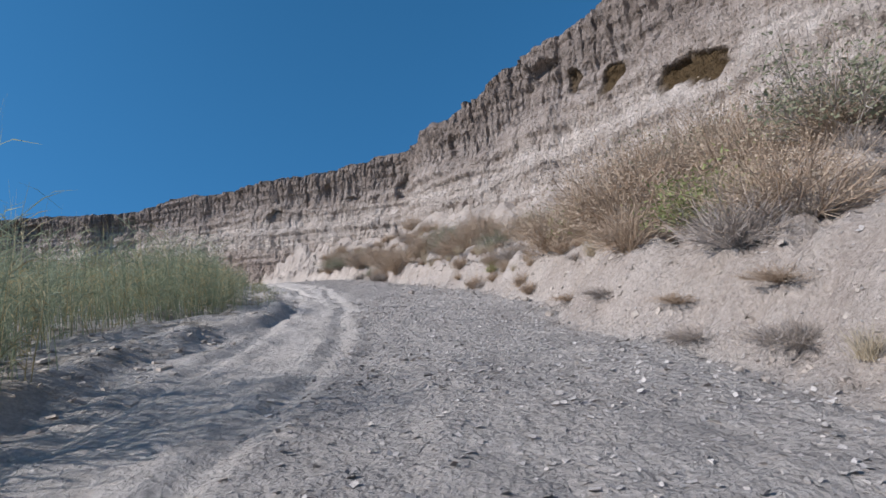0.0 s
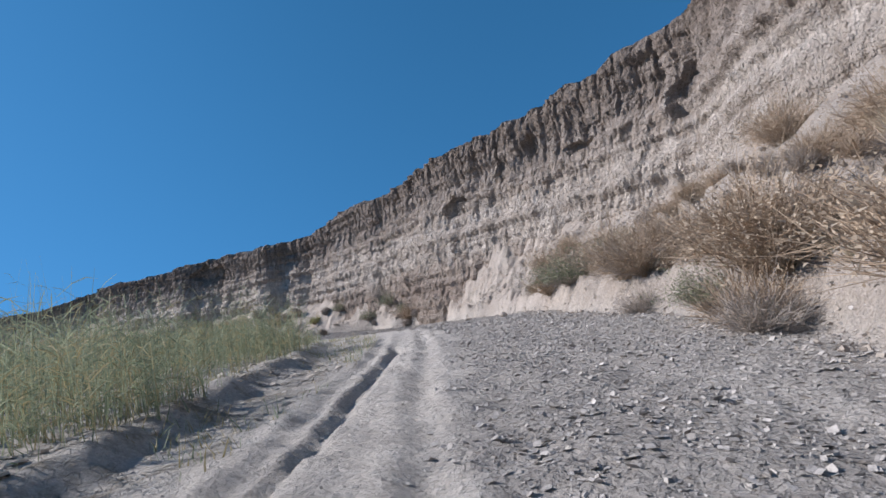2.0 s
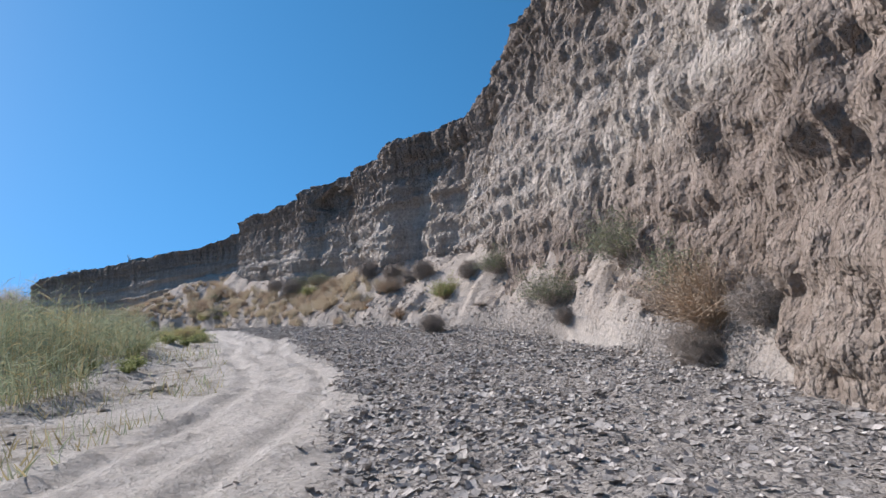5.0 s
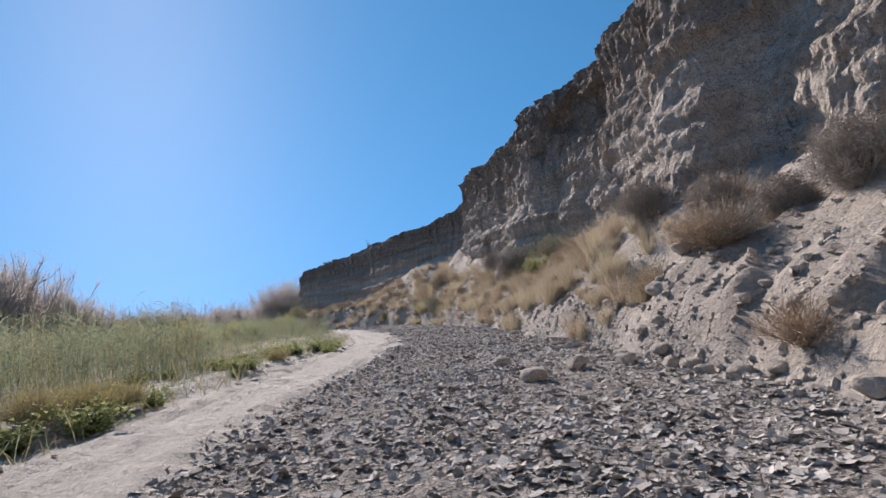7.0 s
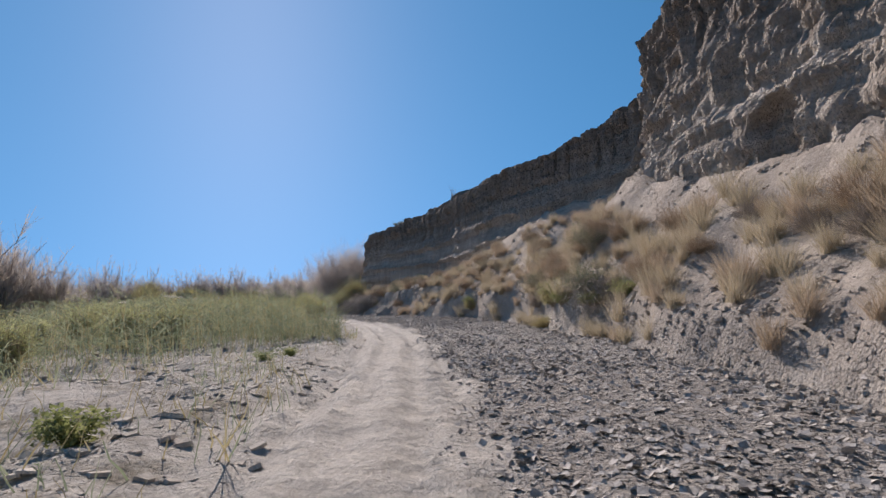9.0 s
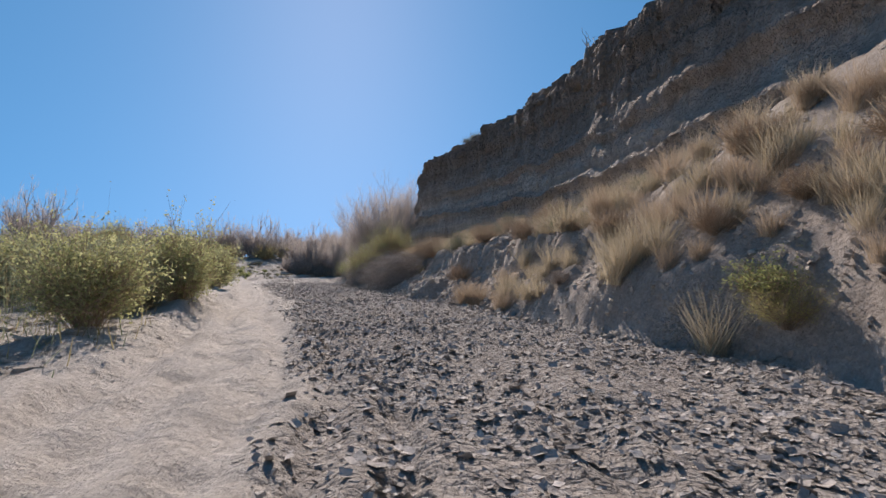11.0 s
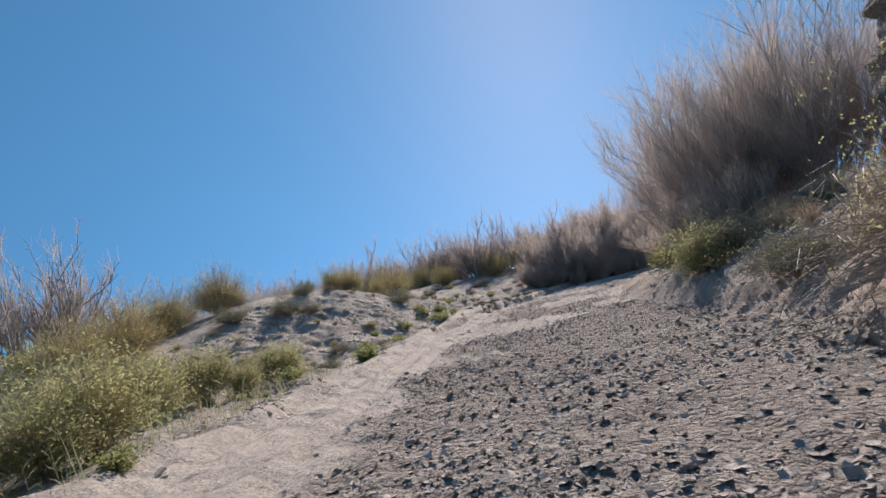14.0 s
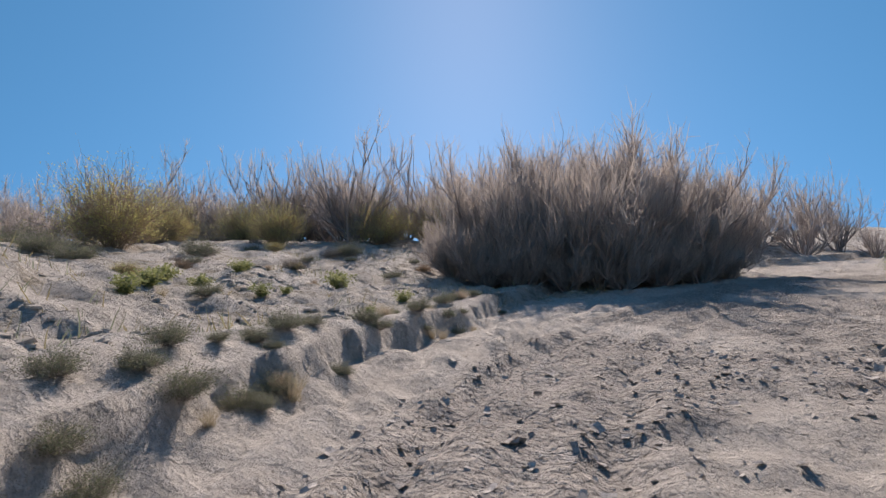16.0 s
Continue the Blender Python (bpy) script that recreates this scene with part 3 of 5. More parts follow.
def finer(split=3):
    """Divides the cells along the track: new places, faces, and the mask of the cells they replace."""
    road_d, road_s = np.abs(gd).reshape(gx.shape), gs.reshape(gx.shape)
    close = (road_d < reach(gs, gd).reshape(gx.shape) + 0.6) & (road_s > -2) & (road_s < 232)
    cell = close[:-1, :-1] & close[1:, :-1] & close[:-1, 1:] & close[1:, 1:]
    r, c = np.where(cell)
    i, j = np.meshgrid(np.arange(split + 1), np.arange(split + 1), indexing="ij")
    wide = (cols_n - 1) * split + 1
    key = (r[:, None] * split + i.ravel()[None]) * wide + c[:, None] * split + j.ravel()[None]
    keys, index = np.unique(key, return_inverse=True)
    index = index.reshape(key.shape)
    fr, fc = keys // wide, keys % wide
    a, b = np.minimum(fr // split, rows_n - 2), np.minimum(fc // split, cols_n - 2)
    u, v = fr / split - a, fc / split - b
    x = GX[b] + (GX[b + 1] - GX[b]) * v
    y = GY[a] + (GY[a + 1] - GY[a]) * u
    h = gz.reshape(gx.shape)
    flat_z = (h[a, b] * (1 - v) + h[a, b + 1] * v) * (1 - u) + (h[a + 1, b] * (1 - v) + h[a + 1, b + 1] * v) * u
    z, m, t, sl, s, d, lf, _ = ground(x, y)
    lim = reach(s, d)
    own = (1 - step(lim - 0.8, lim, np.abs(d))) * step(0, 2, s) * (1 - step(228, 230, s))
    z = flat_z + own * (z - flat_z)
    corner = (fr % split == 0) & (fc % split == 0)
    count = rows_n * cols_n
    place = np.where(corner, (fr // split) * cols_n + fc // split, count + np.cumsum(~corner) - 1)
    grid = np.arange((split + 1) ** 2).reshape(split + 1, split + 1)
    quad = np.stack([grid[:-1, :-1], grid[:-1, 1:], grid[1:, 1:], grid[1:, :-1]], -1).reshape(-1, 4)
    faces = place[index][:, quad].reshape(-1, 4)
    line = np.interp(s, SAND_LINE[:, 0], SAND_LINE[:, 1])
    values = {"mud": m, "track": t, "slope": sl, "flat": step(1.1, 2.0, line - d) + 0.25 * sl}
    return np.stack([x, y, z], 1)[~corner], faces, cell, {k: w[~corner] for k, w in values.items()}


more, more_faces, replaced, more_values = finer()
coarse = sheet_faces(rows_n, cols_n)[~replaced.ravel()]
me = mesh_np("ground", np.vstack([np.stack([gx.ravel(), gy.ravel(), gz], 1), more]), [coarse, more_faces])
for key, val in (("mud", mud), ("track", track), ("slope", slope), ("flat", step(1.1, 2.0, worn_line - gd) + 0.25 * slope)):
    share(me, key, np.concatenate([val, more_values[key]]))
ground_ob = part("ground", me, GROUND)
tagged(ground_ob, "dry wash bed of pale sand and grey mud", "ground", kind="structure")

# ---------- bluff ----------
# Hollows in the face, three filled with dark brown: x, y near the rim, height, half width, half height, depth, share of
# brown.
HOLLOWS = [(13.4, 27.5, 10.9, 2.2, 0.9, 0.7, 1.0), (9.4, 36.8, 13.6, 0.6, 0.9, 0.6, 0.9), (11.3, 33.6, 12.4, 1.0, 0.9, 0.6, 1.0), (8.0, 39.2, 15.0, 1.1, 0.7, 1.1, 0.0),
           (-21.5, 72.2, 9.6, 1.5, 0.8, 1.4, 0.0), (-10.5, 65.2, 10.3, 1.2, 0.5, 1.0, 0.0), (-4, 61, 11.0, 0.9, 1.3, 1.3, 0.0), (-14, 68, 11.6, 0.8, 1.0, 1.0, 0.0),
           (-71, 91.8, 12.0, 3.4, 1.1, 1.3, 0.0), (1, 47, 11.5, 0.7, 1.6, 1.0, 0.0), (-85, 91, 6.2, 0.9, 0.9, 0.8, 0.0),
           (-66, 91, 7.0, 1.0, 1.3, 0.9, 0.0), (-101, 94, 10.2, 1.8, 1.6, 1.2, 0.0)]


def build_bluff():
    face, back = 136, np.array([0.35, 0.9, 2.0, 4.5, 9, 18, 40, 90])
    n = len(RIM_P)
    u = RIM_S[:, None]
    v = np.linspace(0, 1, face)[None]
    base = -0.4
    px, py = RIM_P[:, :1], RIM_P[:, 1:2]
    plain = step(-98, -106, px)     # the long shaded wall is flatter than the rest
    top = RIM_P[:, 2:3] + 0.15 + 0.20 * fbm(u * 0.35, 0, 0, 4, 71) + (0.16 - 0.08 * plain) * lattice(np.floor(u * 0.45).astype(np.int64), 0, 0, 72) + 0.08 * fbm(u * 1.6, 0, 0, 2, 74)
    z = base + v * (top - base)
    lev = v + 0.035 * vnoise(u * 0.08, 0, 0, 73) + 0.012 * vnoise(u * 0.5, 0, 0, 63)
    steep = np.interp(lev, [0, 0.20, 0.32, 0.49, 0.52, 0.55, 0.64, 0.67, 0.75, 0.79, 0.83, 0.97, 1.0],
                      [0.9, 0.85, 0.75, 0.5, 0.75, 0.3, 0.15, 0.4, 0.05, -0.1, -0.15, 0.0, -0.2])
    bench = np.interp(lev, [0, 0.20, 0.33, 0.36, 0.49, 0.52, 0.57, 0.64, 0.67, 0.75, 0.79, 0.83, 0.97, 1.0],
                      [1.3, 1.25, 1.15, 1.0, 0.8, 0.95, 0.4, 0.25, 0.45, 0.1, -0.1, -0.15, 0.0, -0.2])
    out = bench + (steep - bench) * plain + 0.4 * plain
    cap = step(0.73, 0.79, lev)
    low = 1 - step(0.47, 0.53, lev)
    mid = (1 - cap) * (1 - low)
    bend = 0.10 * fbm(u * 0.4, z * 0.30, 0, 3, 68)

    def ribs(width, high, seed, crook=1.0):
        """Rounded upright ribs with sharp runnels between them, 0 to 1."""
        return np.abs(vnoise(u / width + crook * bend / width, z / high, 0, seed))

    def columns(width, high, seed, wide):
        """Upright pieces split by thin cracks: their own offset, the cracks, the breaks across them."""
        uu = u / width + 0.30 * vnoise(u * 0.4, z * 0.12, 0, seed) + 0.06 * vnoise(u * 2, z * 0.9, 0, seed + 3)
        i = np.floor(uu).astype(np.int64)
        zz = z / high + 3 * lattice(i, 0, 0, seed + 1)
        j = np.floor(zz).astype(np.int64)
        f, g = uu - i, zz - j
        return lattice(i, j, 0, seed + 2), 1 - step(0.0, wide, np.minimum(f, 1 - f)), 1 - step(0.0, wide, np.minimum(g, 1 - g))

    # buttresses and bays
    calm = 1 - 0.55 * plain
    out = out + calm * (0.85 * (ribs(4.6, 26, 75) - 0.35) * (0.45 + 0.55 * (1 - cap)) + 0.30 * (ribs(1.9, 9, 76) - 0.35)) + 0.35 * fbm(u * 0.09, z * 0.05, 0, 2, 81)
    # runnels, finer towards the foot
    out = out + calm * ((0.07 + 0.10 * low) * ribs(0.85, 5.0, 77) + (0.06 + 0.07 * low) * ribs(0.42, 2.2, 78, 1.4) + 0.05 * ribs(0.23, 0.9, 79))
    # split blocks of the cap rock
    col_a, crack_a, gap_a = columns(1.25, 3.2, 301, 0.10)
    col_b, crack_b, gap_b = columns(0.55, 1.1, 311, 0.16)
    out = out + (0.04 + 0.13 * cap) * col_a - (0.05 + 0.26 * cap) * crack_a - 0.10 * gap_a * (cap + 0.5 * mid)
    out = out + (0.03 + 0.05 * cap) * col_b - (0.03 + 0.09 * cap) * crack_b - 0.04 * gap_b
    # crumbling lumps, from an arm's length down to a fist
    ax, ay = px + RIM_N[:, :1] * out, py + RIM_N[:, 1:] * out
    lump = sum(size * np.abs(vnoise(ax * k + 0.4 * vnoise(ax * k, ay * k, z * k, seed), ay * k, z * k * 0.62, seed + 1)) for k, size, seed in ((0.75, 0.34, 121), (1.6, 0.22, 123), (3.2, 0.14, 125), (5.6, 0.09, 127)))
    out = out + calm * lump - 0.2
    out = np.minimum(out, 3.2)
    ledge = np.sin((z + 0.5 * vnoise(u * 0.15, 0, 0, 90)) * 5.2) * 0.05 + 0.12 * vnoise(u * 0.06, z * 2.2, 0, 91)
    out = out + ledge
    brown_fill = np.zeros_like(z)
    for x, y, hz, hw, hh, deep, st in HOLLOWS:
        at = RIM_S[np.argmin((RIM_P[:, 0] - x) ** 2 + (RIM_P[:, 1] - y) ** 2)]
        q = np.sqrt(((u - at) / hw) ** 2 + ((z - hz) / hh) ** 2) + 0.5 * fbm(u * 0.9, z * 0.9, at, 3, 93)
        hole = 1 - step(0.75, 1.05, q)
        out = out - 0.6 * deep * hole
        brown_fill = np.maximum(brown_fill, st * (1 - step(0.8, 1.15, q)))
    P = np.empty((n, face + len(back), 3))
    P[:, :face, 0] = px + RIM_N[:, :1] * out
    P[:, :face, 1] = py + RIM_N[:, 1:] * out
    P[:, :face, 2] = z
    away = RIM_N * 1.0
    for k, b in enumerate(back):
        P[:, face + k, 0] = RIM_P[:, 0] - away[:, 0] * b + RIM_N[:, 0] * out[:, -1]
        P[:, face + k, 1] = RIM_P[:, 1] - away[:, 1] * b + RIM_N[:, 1] * out[:, -1]
        P[:, face + k, 2] = top[:, 0] + 0.1 * min(b, 4) + 0.25 * fbm(RIM_S * 0.4, b, 0, 3, 95)
    me = mesh_np("bluff", P.reshape(-1, 3), [sheet_faces(n, face + len(back))[:, ::-1]], False)
    level = np.concatenate([np.broadcast_to(lev, (n, face)), np.ones((n, len(back)))], 1)
    share(me, "level", level.ravel())
    share(me, "brown_fill", np.concatenate([brown_fill, np.zeros((n, len(back)))], 1).ravel())
    return me


bluff = part("bluff", build_bluff(), BLUFF)
tagged(bluff, "steep eroded siltstone bluff with fluted pale bands", "cliff", kind="structure")

# ---------- plants ----------
def leaves(rng, at, size, flat=0.6, broad=1.0):
    """Small pointed leaves at places (n, 3): places and corners."""
    n = len(at)
    a = rng.normal(size=(n, 3)) * (1, 1, flat)
    a /= np.linalg.norm(a, axis=1)[:, None]
    b = np.cross(a, rng.normal(size=(n, 3)))
    b /= np.linalg.norm(b, axis=1)[:, None] + 1e-9
    ln, wd = size * rng.uniform(0.6, 1.3, (n, 1)), size * broad * rng.uniform(0.18, 0.32, (n, 1))
    v = np.stack([at - b * wd, at + a * ln, at + b * wd], 1).reshape(-1, 3)
    return v, np.arange(3 * n).reshape(-1, 3)


def sprays(rng, n, base, length, lean, wander, k=4):
    """n bending stems from places base (n, 3): lean is how far they spread from upright."""
    ang = rng.uniform(0, 2 * math.pi, n)
    tilt = lean * np.sqrt(rng.uniform(0.02, 1, n))
    way = np.stack([np.cos(ang) * np.sin(tilt), np.sin(ang) * np.sin(tilt), np.cos(tilt)], 1)
    t = np.linspace(0, 1, k)
    ln = length * rng.uniform(0.6, 1.0, n)
    p = base[:, None] + way[:, None] * (ln[:, None] * t[None])[..., None]
    return p + np.cumsum(rng.normal(size=(n, k, 3)) * wander, 1) * t[None, :, None] * ln[:, None, None], way


def shrub(name, seed, twig, leaf, stems=90, side=3, leaf_n=1800, leaf_size=0.035, lean=1.25, wander=0.06, crown_low=0.25, thin=1.0, bloom=0):
    """A shrub about 1 m across and 0.75 m high: stems and foliage."""
    rng = np.random.default_rng(seed)
    root = new(name)
    base = rng.normal(size=(stems, 3)) * (0.05, 0.05, 0.0) + (0, 0, -0.03)
    p, _ = sprays(rng, stems, base, 0.62, lean, wander, 4)
    r = thin * np.linspace(0.009, 0.003, 4)[None] * rng.uniform(0.6, 1.2, (stems, 1))
    pieces = [tubes(p, r, 3)]
    tips = []
    for _ in range(side):
        pick = rng.integers(0, stems, stems * 2)
        f = rng.uniform(0.35, 1.0, stems * 2)
        i = np.minimum((f * 3).astype(int), 2)
        at = p[pick, i] + (p[pick, i + 1] - p[pick, i]) * (f * 3 - i)[:, None]
        out = at - at.mean(0) + (0, 0, 0.25)
        out = out / (np.linalg.norm(out, axis=1)[:, None] + 1e-9) + rng.normal(size=out.shape) * 0.55
        ln = rng.uniform(0.10, 0.26, len(at))[:, None]
        t = np.linspace(0, 1, 2)
        q = at[:, None] + out[:, None] * ln[:, None] * t[None, :, None]
        pieces.append(tubes(q, thin * np.linspace(0.005, 0.002, 2)[None] * np.ones((len(at), 1)), 2))
        tips.append(np.concatenate([q[:, 1], q.mean(1)]))
    v, f = joined(pieces)
    part("branchwork", mesh_np(name + "_stems", v, f), twig, root)
    tips = np.vstack(tips)
    tips = tips[tips[:, 2] > crown_low * 0.5]
    if leaf_n:
        at = tips[rng.integers(0, len(tips), leaf_n)] + rng.normal(size=(leaf_n, 3)) * 0.035
        v, f = leaves(rng, at, leaf_size)
        part("foliage", mesh_np(name + "_foliage", v, [f], False), leaf, root)
    if bloom:
        high = tips[tips[:, 2] > np.quantile(tips[:, 2], 0.6)]
        heads = high[rng.integers(0, len(high), bloom // 8)]
        v, f = leaves(rng, np.repeat(heads, 8, 0) + rng.normal(size=(len(heads) * 8, 3)) * 0.012, 0.014)
        tagged(part("bloom", mesh_np(name + "_flowers", v, [f], False), LEAF_YELLOW, root, "yellow flower heads"), kind="stuff")
    return root


def grass_tuft(name, seed, mat, n=220, tall=0.8):
    rng = np.random.default_rng(seed)
    root = new(name)
    base = rng.normal(size=(n, 3)) * (0.10, 0.10, 0.0)
    p, _ = sprays(rng, n, base, tall, 0.75, 0.035, 4)
    part("tuft", mesh_np(name + "_blades", *(lambda a: (a[0], [a[1]]))(tubes(p, np.linspace(0.006, 0.0012, 4)[None] * np.ones((n, 1)), 2))), mat, root)
    return root


def weed(name, seed, n=14):
    """A low leafy weed: branching stalks with broad leaves."""
    rng = np.random.default_rng(seed)
    root = new(name)
    p, _ = sprays(rng, n, rng.normal(size=(n, 3)) * (0.04, 0.04, 0), 0.62, 0.9, 0.05, 5)
    part("stalk", mesh_np(name + "_stalks", *(lambda a: (a[0], [a[1]]))(tubes(p, np.linspace(0.008, 0.003, 5)[None] * np.ones((n, 1)), 3))), LEAF_GREEN, root)["kind"] = "stuff"
    at = p[:, 1:].reshape(-1, 3)
    at = np.repeat(at, 13, 0) + rng.normal(size=(len(at) * 13, 3)) * 0.065
    v, f = leaves(rng, at, 0.068, 0.7, 1.9)
    part("foliage", mesh_np(name + "_leaves", v, [f], False), LEAF_GREEN, root)
    return root


def tamarisk(name, seed, limbs=16, lean=0.75, twigs=2600, low=0.25, near=False, slim=1.0):
    """A leafless tamarisk about 1 m high: trunks, limbs and feathery upright sprays; sizes are shares of its height."""
    rng = np.random.default_rng(seed)
    root = new(name)
    trunk, _ = sprays(rng, limbs, rng.normal(size=(limbs, 3)) * (0.03, 0.03, 0), 0.62, lean, 0.05, 6)
    thick = np.linspace(0.014, 0.004, 6)[None] * rng.uniform(0.6, 1.2, (limbs, 1)) * slim
    if near:
        for k in range(limbs):
            v, f = tubes(trunk[k:k + 1], thick[k:k + 1], 5)
            part("trunk", mesh_np(name + "_trunk", v, [f]), TWIG_DARK, root)
    else:
        tagged(part("stemwork", mesh_np(name + "_stems", *joined([tubes(trunk, thick, 4)])), TWIG_DARK, root), kind="stuff")

    def grow(parents, n, lo, length, up, spread, k, r0, r1, sides):
        m, kk, _ = parents.shape
        pick, f = rng.integers(0, m, n), rng.uniform(lo, 1.0, n) * (kk - 1)
        i = np.minimum(f.astype(int), kk - 2)
        at = parents[pick, i] + (parents[pick, i + 1] - parents[pick, i]) * (f - i)[:, None]
        way = parents[pick, i + 1] - parents[pick, i]
        way = way / (np.linalg.norm(way, axis=1)[:, None] + 1e-9) + rng.normal(size=(n, 3)) * spread + (0, 0, up)
        way /= np.linalg.norm(way, axis=1)[:, None]
        t = np.linspace(0, 1, k)
        ln = length * rng.uniform(0.5, 1.0, n)
        p = at[:, None] + way[:, None] * (ln[:, None] * t)[..., None] + np.array([0, 0, 0.35]) * (ln[:, None] * t**2)[..., None] * up
        p = p + np.cumsum(rng.normal(size=p.shape) * 0.012, 1) * t[None, :, None]
        return p, tubes(p, np.linspace(r0, r1, k)[None] * np.ones((n, 1)), sides)

    limb, a = grow(trunk, limbs * 7, low, 0.34, 0.5, 0.45, 5, 0.006 * slim, 0.002 * slim, 3)
    twig, b = grow(limb, twigs // 4, 0.15, 0.20, 0.55, 0.45, 4, 0.0032 * slim, 0.0012 * slim, 2)
    work = part("limbwork", mesh_np(name + "_limbs", *joined([a, b])), TWIG_DARK, root)
    _, c = grow(twig, twigs, 0.1, 0.12, 0.5, 0.5, 3, 0.0020 * slim, 0.0007 * slim, 2)
    _, d = grow(twig, twigs, 0.2, 0.08, 0.4, 0.7, 2, 0.0016 * slim, 0.0006 * slim, 2)
    part("crown", mesh_np(name + "_sprays", *joined([c, d])), LEAF_MAUVE, work, "fine leafless sprays")
    return root


def tumbleweed(name, seed, n=520):
    """A round dead tumbleweed about 1 m across: curved stems from its root, and a shell of wiry twigs."""
    rng = np.random.default_rng(seed)
    root = new(name)
    way = rng.normal(size=(n, 3)) + (0, 0, 0.25)
    way /= np.linalg.norm(way, axis=1)[:, None]
    end = np.array([0, 0, 0.36]) + way * (0.46, 0.46, 0.40) * rng.uniform(0.75, 1.05, (n, 1))
    end[:, 2] = np.maximum(end[:, 2], 0.02)
    side = np.cross(way, rng.normal(size=(n, 3)))
    t = np.linspace(0, 1, 6)[None, :, None]
    start = rng.normal(size=(n, 1, 3)) * (0.04, 0.04, 0.0)
    p = start + (end[:, None] - start) * t + side[:, None] * 0.16 * np.sin(math.pi * t) + np.array([0, 0, 0.10]) * np.sin(math.pi * t)
    part("branchwork", mesh_np(name + "_stems", *joined([tubes(p, np.linspace(0.005, 0.0018, 6)[None] * np.ones((n, 1)), 3)])), TWIG_GREY, root)
    m = n * 9
    pick = rng.integers(0, n, m)
    at = p[pick, rng.integers(2, 6, m)]
    out = rng.normal(size=(m, 3)) * 0.075 + (at - (0, 0, 0.36)) * 0.08
    bow = rng.normal(size=(m, 3)) * 0.02
    v, f = tubes(np.stack([at, at + out * 0.5 + bow, at + out], 1), np.array([[0.0026, 0.002, 0.0012]]) * np.ones((m, 1)), 2)
    part("twig_shell", mesh_np(name + "_twigs", v, [f]), TWIG_GREY, root, "fine brittle twig ends")["kind"] = "stuff"
    return root


class Patch:
    """Sets copies of a few patterns of one kind out over the ground."""

    def __init__(self, patterns, label, category, group):
        self.patterns, self.n, self.rng = patterns, 0, np.random.default_rng(len(label) * 31 + len(patterns))
        self.label, self.category, self.group = label, category, group

    def put(self, x, y, size, tall=1.0, sink=0.02, label=""):
        z = float(ground([x], [y])[0][0])
        pattern = self.patterns[self.n % len(self.patterns)]
        m = Matrix.LocRotScale((x, y, z - sink * size), Euler((0, 0, self.rng.uniform(0, 6.28))), (size, size, size * tall))
        if self.n < len(self.patterns):
            ob = pattern
            ob.matrix_basis = m
        else:
            ob = copy_thing(pattern, Matrix.Identity(4))
            ob.matrix_basis = m
        self.n += 1
        return tagged(ob, label or self.label, self.category, self.group)


dry = Patch([shrub("dry_shrub", 11, TWIG_TAN, LEAF_TAN, 150, 6, 4200, 0.026, 1.2, 0.06, 0.25, 0.5), shrub("dry_shrub", 12, TWIG_TAN, LEAF_TAN, 140, 6, 3600, 0.028, 1.05, 0.06, 0.25, 0.5)],
            "dry tan brush with fine brittle twigs on the slope", "shrub", "dry brush on the slope")
brown = Patch([shrub("brown_shrub", 21, TWIG_GREY, LEAF_TAN, 160, 5, 1200, 0.025, 1.35, 0.06, 0.25, 0.7), shrub("brown_shrub", 22, TWIG_TAN, LEAF_TAN, 140, 5, 900, 0.025, 1.2, 0.06, 0.25, 0.7)],
              "leafless brown shrub of tangled twigs on the slope", "shrub", "bare brown shrubs")
sage = Patch([shrub("saltbush", 31, TWIG_GREY, LEAF_SAGE, 110, 5, 4400, 0.038, 1.2, 0.06, 0.25, 0.6), shrub("saltbush", 32, TWIG_GREY, LEAF_SAGE, 110, 5, 4000, 0.038, 1.3, 0.06, 0.25, 0.6)],
             "grey-green rounded saltbush with slender leaves", "shrub", "saltbushes")
green = Patch([shrub("green_shrub", 41, TWIG_TAN, LEAF_GREEN, 90, 4, 3600, 0.052, 1.15)], "yellow-green leafy shrub at the slope's foot", "shrub", "green shrubs")
tumble = Patch([tumbleweed("tumbleweed", 51), tumbleweed("tumbleweed", 52, 460)], "dead grey tumbleweed, a ball of wiry twigs", "tumbleweed", "tumbleweeds")
yellow = Patch([shrub("rabbitbrush", 61, TWIG_TAN, LEAF_YELLOW, 150, 7, 11000, 0.021, 1.0, 0.05, 0.15, 0.5), shrub("rabbitbrush", 62, TWIG_TAN, LEAF_YELLOW, 150, 7, 10000, 0.021, 1.1, 0.05, 0.15, 0.5)],
               "rounded rabbitbrush with dull yellow flower heads", "shrub", "rabbitbrush")
willow = Patch([shrub("willow_shrub", 64, TWIG_TAN, LEAF_WILLOW, 110, 5, 8000, 0.034, 0.62, 0.07, 0.1, 0.5), shrub("willow_shrub", 65, TWIG_TAN, LEAF_WILLOW, 120, 5, 8000, 0.034, 0.75, 0.07, 0.1, 0.5)],
               "wispy yellow-green willow shrub on the sandy flat", "shrub", "willow shrubs on the flat")
flowering = Patch([shrub("rabbitbrush", 66, TWIG_TAN, LEAF_WILLOW, 170, 8, 17000, 0.017, 1.0, 0.06, 0.1, 0.4, 560)],
                  "tall olive rabbitbrush with yellow flower heads on the bank", "shrub", "tall rabbitbrush")
weeds = Patch([weed("leafy_weed", 71), weed("leafy_weed", 72, 18)], "low green leafy weed on bare sand", "weed", "leafy weeds")
